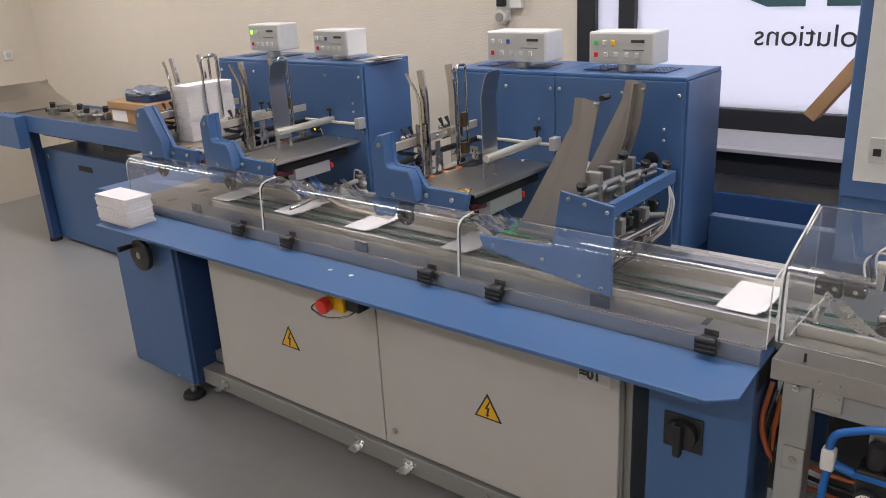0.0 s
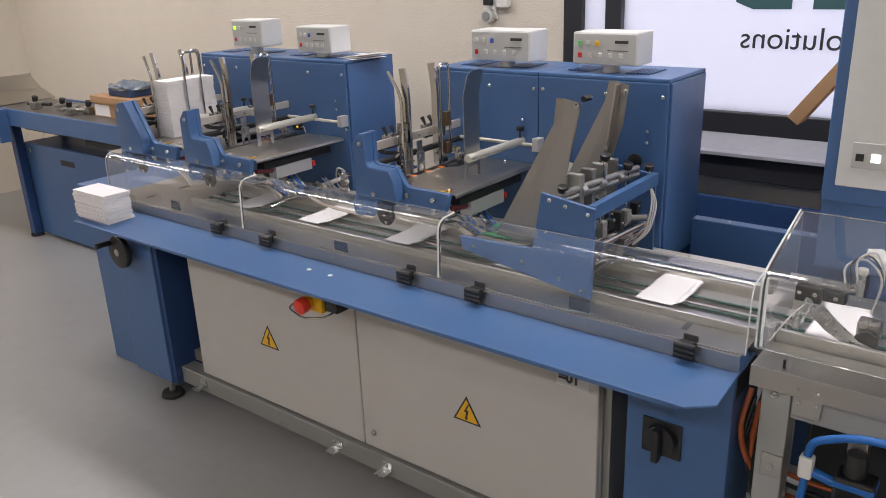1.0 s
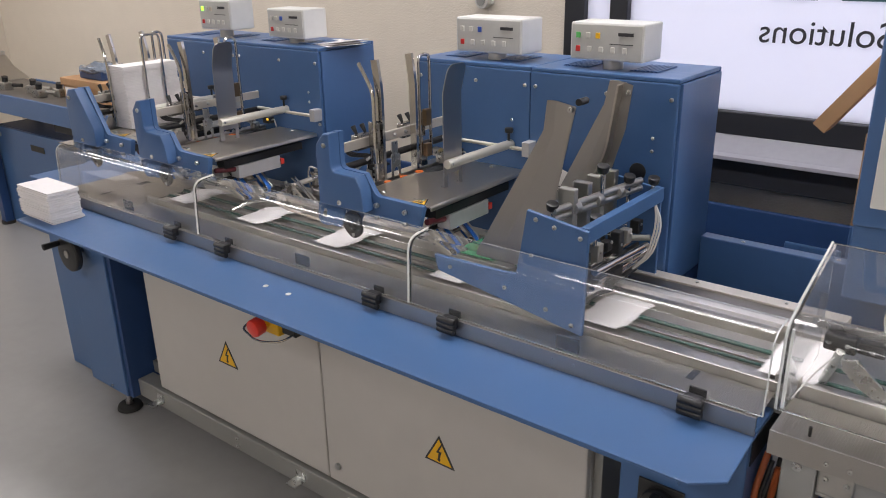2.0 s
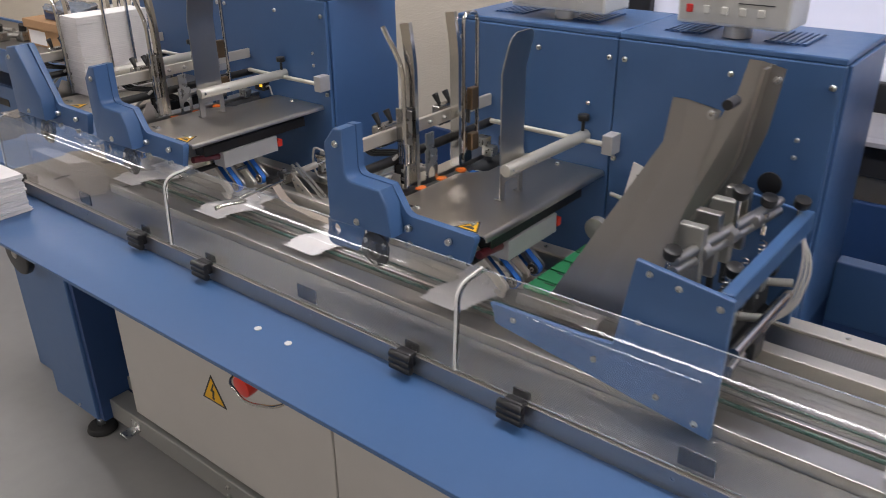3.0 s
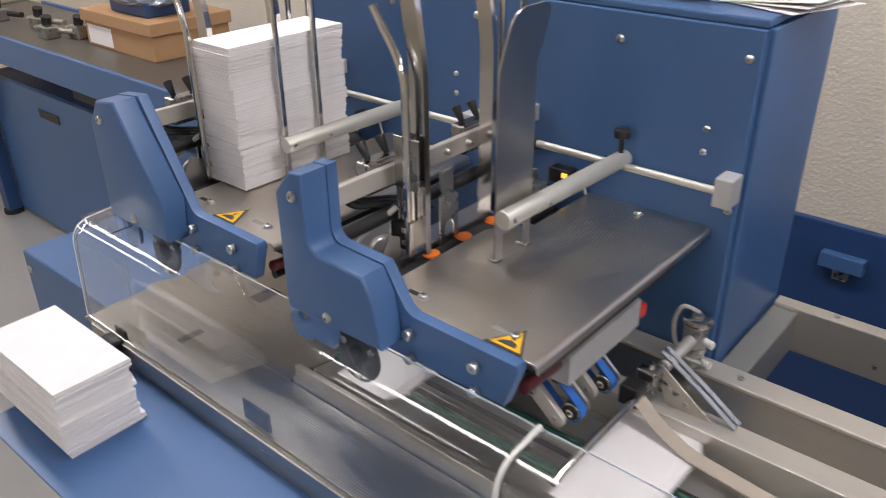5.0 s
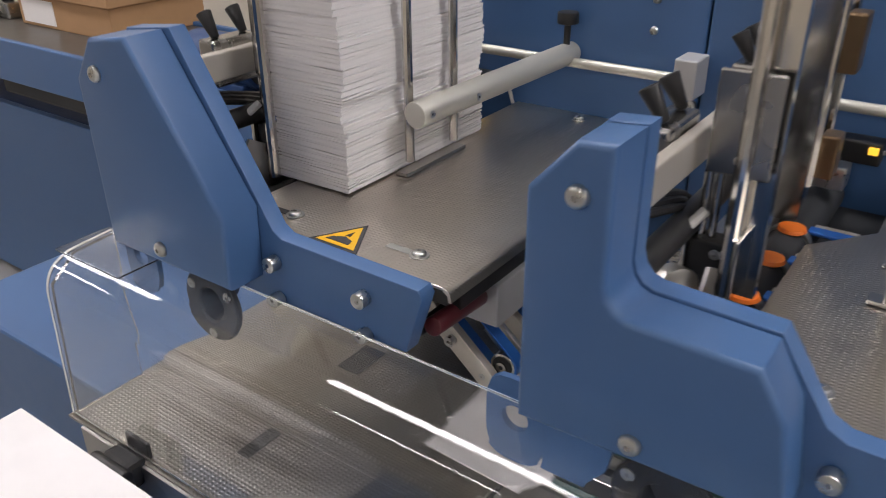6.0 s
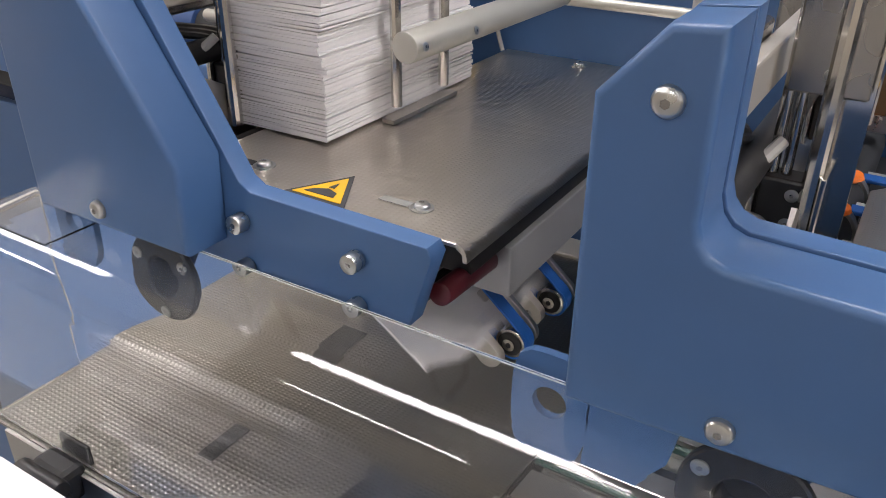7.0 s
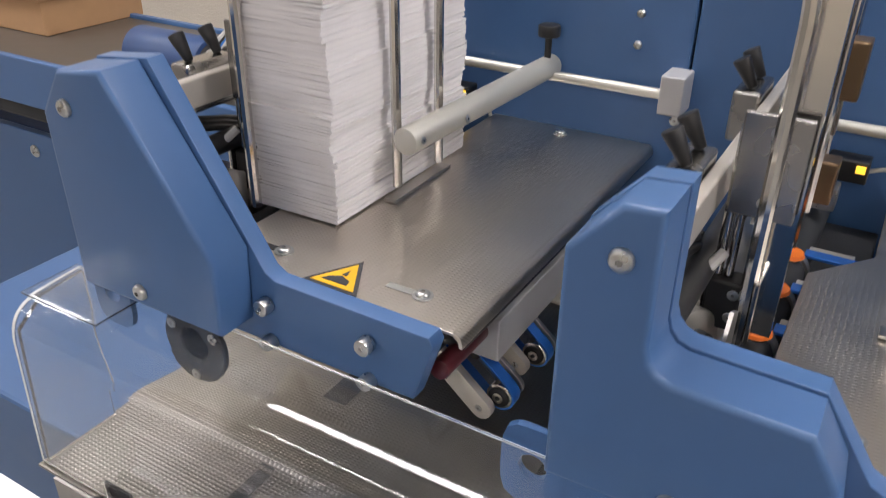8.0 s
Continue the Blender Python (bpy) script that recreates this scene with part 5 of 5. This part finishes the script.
soft(part("rod", cyl((-0.44, 2.03, 1.02), (-0.47, 2.07, 0.93), 0.009, n=14), ZINC, sn, "plated rod"))
ca = part("curved_arm", prism([(-0.435, 1.012), (-0.405, 1.018), (-0.370, 0.985), (-0.325, 0.952), (-0.275, 0.936), (-0.23, 0.932), (-0.23, 0.924), (-0.29, 0.924), (-0.345, 0.934), (-0.395, 0.960), (-0.430, 0.990)], "y", 2.018, 2.026, 0.001), ZINC, sn, "curved steel arm with two holes")
for x, z in ((-0.398, 0.990), (-0.372, 0.966)):
    bolt(ca, x, 2.018, z, r=0.007, h=0.002)
soft(part("fitting", cyl((-0.34, 2.05, 1.050), (-0.34, 2.05, 1.10), 0.008), ZINC, sn))
soft(part("fitting_cap", cyl((-0.34, 2.05, 1.10), (-0.34, 2.05, 1.112), 0.011, n=18, r=0.001), ALUW, sn), 40)
for j in range(3):
    soft(part("loop_cable", tube([(-0.37 + 0.012 * j, 2.06, 1.05), (-0.385 + 0.012 * j, 2.07, 1.105 + 0.01 * j), (-0.345 + 0.01 * j, 2.08, 1.130 + 0.01 * j), (-0.300, 2.08 + 0.01 * j, 1.09), (-0.315, 2.08, 1.0)], 0.0025, 8, 0.03), (CABLEG, BLACK, CABLEG)[j], sn))
soft(part("thin_lead", tube([(-0.50, 1.96, 0.93), (-0.47, 2.00, 0.985), (-0.43, 2.05, 1.030)], 0.0018, 8, 0.02), CABLEG, sn))
soft(part("grey_bar", tube([(-0.36, 2.30, 1.07), (-0.24, 2.05, 1.10)], 0.02, 8, flat=(0.034, 0.018)), BOXG, sn, "pale grey arm"))
part("roller_block", box(-0.335, -0.285, 2.035, 2.075, 0.955, 0.995, 0.006), DSTEEL, sn)
soft(part("guide_wheel", cyl((-0.31, 2.020, 0.950), (-0.31, 2.032, 0.950), 0.026, n=28, r=0.002), BLACK, sn, "black guide wheel"), 40)

op = thing("operator_panel", (0, 0, 0), "blue framed operator panel with a grey front", "control panel")
part("frame", box(-0.545, 0.3, 2.50, 2.72, 1.13, 1.90, 0.006), BLUE, op)
part("front", box(-0.512, 0.24, 2.494, 2.4995, 1.18, 1.85, 0.003), BOXG, op, "pale grey front plate")
pp = part("key_plate", box(-0.478, -0.30, 2.490, 2.4938, 1.235, 1.305, 0.002), FACE, op, "small key plate")
part("key", box(-0.468, -0.448, 2.487, 2.4898, 1.255, 1.275, 0.001), BLACK, pp)
part("key_light", box(-0.430, -0.408, 2.487, 2.4898, 1.255, 1.277, 0.001), LEDW, pp, "lit white key")
part("display", box(-0.40, 0.18, 2.488, 2.4935, 1.40, 1.80, 0.003), BLACK, op, "dark display")
part("lower_panel", box(-0.545, 0.3, 2.52, 2.70, 0.93, 1.1295, 0.004), BLUE, op)
part("pedestal", box(-0.40, 0.2, 2.56, 2.70, 0.0, 0.9295, 0.004), BLUE, op)

cb2 = thing("cardboard_box", (-0.62, 3.0, 1.40), "open brown cardboard box with a raised flap", "cardboard box")
fl = part("flap", box(-0.14, 0.16, -0.05, 0.05, -0.022, 0.022, 0.002), CARD, cb2, "raised flap")
fl.matrix_local = pose(-0.055, 0.0, -0.028, 0, -54, 0)
part("body", box(0.0, 0.36, -0.1, 0.25, -0.40, -0.13, 0.003), CARD, cb2)
cs = thing("side_cupboard", (-0.45, 3.05, 0), "plain blue cupboard behind the delivery", "cupboard")
part("body", box(-0.17, 0.6, -0.15, 0.3, 0, 0.998, 0.004), BLUE, cs)

# air service unit and hoses
ar = thing("air_regulator", (-0.27, 1.83, 0.62), "black compressed air regulator with a round gauge", "air regulator")
part("body", box(-0.03, 0.05, -0.02, 0.04, 0.02, 0.10, 0.006), BLACK, ar)
soft(part("cap", cyl((0.005, 0.01, 0.10), (0.005, 0.01, 0.155), 0.024, 0.022, 20, 0.004), BLACK, ar), 40)
soft(part("bowl", cyl((0.005, 0.01, -0.09), (0.005, 0.01, 0.02), 0.022, 0.026, 20, 0.004), BLACK, ar), 40)
g = soft(part("gauge", cyl((0.0, -0.021, 0.035), (0.0, -0.045, 0.035), 0.026, n=32, r=0.002), BLACK, ar, "round pressure gauge"), 40)
soft(part("dial_face", cyl((0.0, -0.0452, 0.035), (0.0, -0.046, 0.035), 0.022, n=32), PAPER, g, "white dial"))
part("needle", box(-0.0012, 0.0012, -0.0468, -0.0462, 0.030, 0.052), INK, g)
for i in range(9):
    a = radians(-130 + i * 32.5)
    part("dial_mark", box(-0.0006 + 0.0185 * math.sin(a), 0.0006 + 0.0185 * math.sin(a), -0.0466, -0.0461, 0.035 + 0.0185 * math.cos(a) - 0.0015, 0.035 + 0.0185 * math.cos(a) + 0.0015), INK, g)
part("blue_band", box(-0.031, 0.051, -0.021, 0.041, 0.075, 0.09, 0.002), HOSE, ar)
te = part("tee_fitting", box(-0.105, -0.075, -0.015, 0.015, 0.065, 0.120, 0.006), WHITEP, ar, "pale push-in tee fitting")
soft(part("side_port", cyl((-0.075, 0, 0.082), (-0.03, 0, 0.072), 0.011, n=16), HOSE, te))
soft(part("mount_pipe", cyl((0.0, 0.04, 0.0), (0.0, 0.09, 0.0), 0.012, n=14), ZINC, ar))
part("mount_bracket", box(-0.02, 0.02, 0.03, 0.08, 0.06, 0.18, 0.002), ALU, ar)
ho = thing("air_hose", (-0.27, 1.83, 0.62), "bright blue plastic air hose", "hose")
soft(part("hose_run", tube([(-0.09, 0, 0.120), (-0.082, -0.01, 0.165), (0.0, -0.02, 0.21), (0.16, -0.02, 0.22), (0.35, 0.0, 0.20)], 0.009, 12, 0.06), HOSE, ho))
soft(part("hose_run", tube([(-0.09, 0, 0.065), (-0.10, -0.01, -0.10), (-0.10, 0, -0.35), (-0.05, 0.05, -0.60)], 0.009, 12, 0.06), HOSE, ho))
rnd = random.Random(11)
for j in range(9):
    m = (CABLEO, BLACK, CABLEG, BLACK, CABLEO, BLACK, BLACK, CABLEO, DGREEN)[j]
    x = -0.525 + 0.006 * j
    cb3 = thing("cable", (0, 0, 0), "loose cable hanging beside the leg", "cable", "loose cables")
    soft(part("run", tube([(x, 1.95 + 0.02 * (j % 4), 0.80 - 0.03 * (j % 3)), (x - 0.01, 1.90 + 0.015 * (j % 3), 0.70 - 0.02 * j), (x + 0.03 + rnd.random() * 0.03, 1.92, 0.55 - 0.02 * j), (x + 0.02, 1.97, 0.35), (x + 0.05 + 0.12 * rnd.random(), 2.05, 0.06)], 0.005 if j % 2 else 0.007, 8, 0.07), m, cb3))
for j in range(5):
    cb3 = thing("cable", (0, 0, 0), "cable running under the delivery deck", "cable", "loose cables")
    soft(part("run", tube([(-0.50, 1.97, 0.60 - 0.035 * j), (-0.38, 1.955 + 0.01 * j, 0.585 - 0.035 * j), (-0.22, 1.95, 0.60 - 0.04 * j), (0.2, 1.97, 0.55 - 0.05 * j)], 0.006, 8, 0.05), (CABLEO, BLACK, CABLEO, CABLEG, BLACK)[j], cb3))

# ---- far left in-feed ----
lc = thing("infeed_conveyor", (0, 0, 0), "blue framed flat in-feed conveyor with a dark top", "conveyor")
part("top", box(-6.40, -3.27, 2.66, 3.12, 0.925, 0.945, 0.003), mat("dark_brown_top", (0.11, 0.10, 0.09), 0.35, 0.3, 0.12, 20), lc, "dark belt top")
part("front_rail", box(-6.44, -3.27, 2.64, 2.6595, 0.85, 0.968, 0.004), BLUE, lc)
part("back_rail", box(-6.0, -3.27, 3.1205, 3.14, 0.84, 0.955, 0.004), BLUE, lc)
part("end_box", box(-6.45, -5.80, 2.56, 2.6395, 0.74, 0.965, 0.004), BLUE, lc)
part("leg", box(-5.98, -5.91, 2.70, 2.76, 0.02, 0.8395, 0.004), DBLUE, lc)
part("leg", box(-5.98, -5.91, 3.05, 3.11, 0.02, 0.8395, 0.004), DBLUE, lc)
soft(part("foot", cyl((-5.945, 2.73, 0.0), (-5.945, 2.73, 0.02), 0.045, n=20), RUBBER, lc))
part("drive", box(-5.85, -5.25, 2.75, 3.0, 0.80, 0.8395, 0.01), DARK, lc)
part("drive", box(-4.9, -4.0, 2.68, 3.0, 0.79, 0.8395, 0.01), DARK, lc)
part("end_flap", prism([(2.62, 0.945), (2.62, 0.95), (3.14, 1.12), (3.14, 0.945)], "x", -6.44, -6.41), STEEL, lc, "steel end flap")
part("end_ramp", prism([(-6.44, 1.115), (-6.30, 1.02), (-6.10, 0.956), (-6.10, 0.95), (-6.31, 1.012), (-6.45, 1.105)], "y", 2.63, 3.14), STEEL, lc, "curved steel end sheet")
lcab = thing("infeed_cabinet", (0, 0, 0), "blue sheet steel cabinet below the in-feed with a recessed grip", "cabinet")
part("body", box(-5.93, -3.70, 2.79, 3.10, 0.02, 0.70, 0.004), DBLUE, lcab)
part("door", box(-5.93, -4.45, 2.765, 2.7895, 0.02, 0.70, 0.005), BLUE, lcab)
part("door", box(-4.445, -3.70, 2.765, 2.7895, 0.02, 0.70, 0.005), BLUE, lcab)
part("grip_recess", box(-5.44, -5.26, 2.762, 2.7648, 0.585, 0.625, 0.002), BLACK, lcab, "dark recessed grip")
for x in (-5.86, -4.60):
    bolt(lcab, x, 2.765, 0.645, r=0.018, h=0.008, socket=False)
lo = thing("side_case", (0, 0, 0), "low blue sheet metal case beside the covers", "machine cabinet")
part("body", box(-3.60, -3.235, 1.93, 2.45, 0.70, 0.90, 0.005), BLUE, lo)
part("foot_panel", box(-3.60, -3.32, 1.96, 2.44, 0.0, 0.6995, 0.005), BLUE, lo)
bolt(lo, -3.58, 1.93, 0.86, r=0.009, socket=False)

cd = thing("cardboard_carton", (-4.78, 2.97, 0.945), "lidded brown cardboard carton on the conveyor", "cardboard box")
part("body", box(-0.25, 0.22, -0.12, 0.20, 0, 0.09, 0.003), CARD, cd)
part("lid", box(-0.26, 0.23, -0.13, 0.21, 0.0905, 0.135, 0.003), CARD, cd)
part("label", box(-0.23, -0.06, -0.1215, -0.1202, 0.01, 0.08), PAPER, cd, "white paper label")
bg = thing("parts_box", (-4.76, 2.97, 1.081), "small blue box wrapped in clear film", "box")
part("body", box(-0.13, 0.12, -0.08, 0.10, 0, 0.05, 0.006), DBLUE, bg)
b = bmesh.new()
bmesh.ops.create_icosphere(b, subdivisions=3, radius=1)
for v in b.verts:
    n = noise.noise(v.co * 2.3)
    v.co = Vector((v.co.x * 0.17, v.co.y * 0.11, 0.055 + v.co.z * 0.035)) * (1 + 0.22 * n)
wrap = soft(part("film_wrap", b, mat("crumpled_film", (0.16, 0.19, 0.24), 0.2, 0, 0.3, 60, 0.3, 80), bg, "crumpled clear film"), 20)
for i, (x, y) in enumerate(((-5.75, 2.82), (-5.45, 2.86), (-5.25, 2.80), (-5.15, 2.88))):
    it = thing("guide_clamp", (x, y, 0.945), "loose metal guide clamp lying on the conveyor", "clamp", "loose clamps")
    soft(part("bar", cyl((-0.10, 0, 0.025), (0.12, 0.05, 0.03), 0.012, n=12), ALU if i else BLACK, it))
    part("block", box(-0.04, 0.04, -0.03, 0.03, 0.0, 0.05, 0.006), ZINC, it)
    soft(part("knob", cyl((0.0, 0, 0.05), (0.01, 0, 0.085), 0.018, 0.02, 12), BLACK, it))
dm = thing("drive_motor", (-3.95, 2.75, 0.945), "blue electric motor with cables on the conveyor", "motor")
soft(part("housing", cyl((-0.12, 0, 0.06), (0.10, 0, 0.06), 0.055, n=28, r=0.006), DBLUE, dm), 40)
soft(part("end_cap", cyl((0.10, 0, 0.06), (0.15, 0, 0.06), 0.045, 0.035, 24), BLACK, dm), 40)
part("foot", box(-0.10, 0.08, -0.05, 0.05, 0, 0.02, 0.003), DBLUE, dm)
for j in range(5):
    soft(part("cable", tube([(0.12, 0, 0.07 + 0.01 * j), (0.2, -0.05 + 0.03 * j, 0.13 + 0.02 * j), (0.32, 0.02 * j, 0.06 + 0.03 * j), (0.40, 0.06 * j - 0.1, 0.02)], 0.007, 8, 0.06), (BLACK, CABLEG, HOSE, BLACK, CABLEG)[j], dm))
soft(part("bracket_bar", cyl((0.15, -0.05, 0.10), (0.45, -0.12, 0.12), 0.012, n=12), ALU, dm))
lfpaper = thing("paper_sheets", (-2.40, 2.60, 1.4475), "a few loose printed sheets lying on the cabinet", "paper")
for i in range(3):
    o = part("sheet", box(-0.10, 0.11, -0.07, 0.08, 0.0015 * i, 0.0015 * i + 0.001), PAPER, lfpaper)
    o.matrix_local = pose(0.0, 0, 0, 0, -3 * i, 8 * i - 20)

# ---- moving envelopes ----
LANE_Y, LANE_Z = 2.152, 0.9245
sheets = []
for k in range(23):
    e = thing("envelope", (-3.05, LANE_Y, 1.108), "white envelope travelling along the conveyor lane", "envelope", "travelling envelopes")
    part("body", box(-0.052, 0.052, -0.113, 0.113, 0, 0.0018, 0.0006), PAPER, e)
    part("flap", prism([(0.0525, -0.105), (0.066, -0.075), (0.066, 0.075), (0.0525, 0.105)], "z", 0.0004, 0.001), PAPER2, e)
    sheets.append(e)


def lane_pose(s, k):
    """Where an envelope is, s seconds after it passes the hold-down arm."""
    drop = [(-1.30, -3.05, 1.108, 0), (-1.15, -2.950, 1.052, 30), (-1.07, -2.902, 0.998, 36), (-0.98, -2.860, 0.950, 22), (-0.88, -2.812, LANE_Z, 0)]
    if s <= drop[0][0]:
        return pose(drop[0][1], LANE_Y, drop[0][2] + 0.0004 * (k % 8))
    for (a, x0, z0, r0), (c, x1, z1, r1) in zip(drop, drop[1:]):
        if s <= c:
            w = (s - a) / (c - a)
            return pose(x0 + (x1 - x0) * w, LANE_Y, z0 + (z1 - z0) * w, 0, r0 + (r1 - r0) * w, 0)
    x = -2.245 + 0.65 * s if s < 0.454 else -1.95 + 0.76 * (s - 0.454)
    return pose(min(x, 0.65), LANE_Y, LANE_Z + (0.002 * k if x > 0.6 else 0))


def motions():
    marks = (-1.30, -1.15, -1.07, -0.98, -0.88, -0.7, 0.0, 0.454, 1.2, 2.0, 3.0, 3.98)
    for k, e in enumerate(sheets):
        t0 = 4.49 + 0.604 * (k - 14)
        times = sorted({0.0, 8.0, *[round(t0 + m, 3) for m in marks if 0 < t0 + m < 8]})
        walk(e, [(t, lane_pose(t - t0, k)) for t in times])


motions()
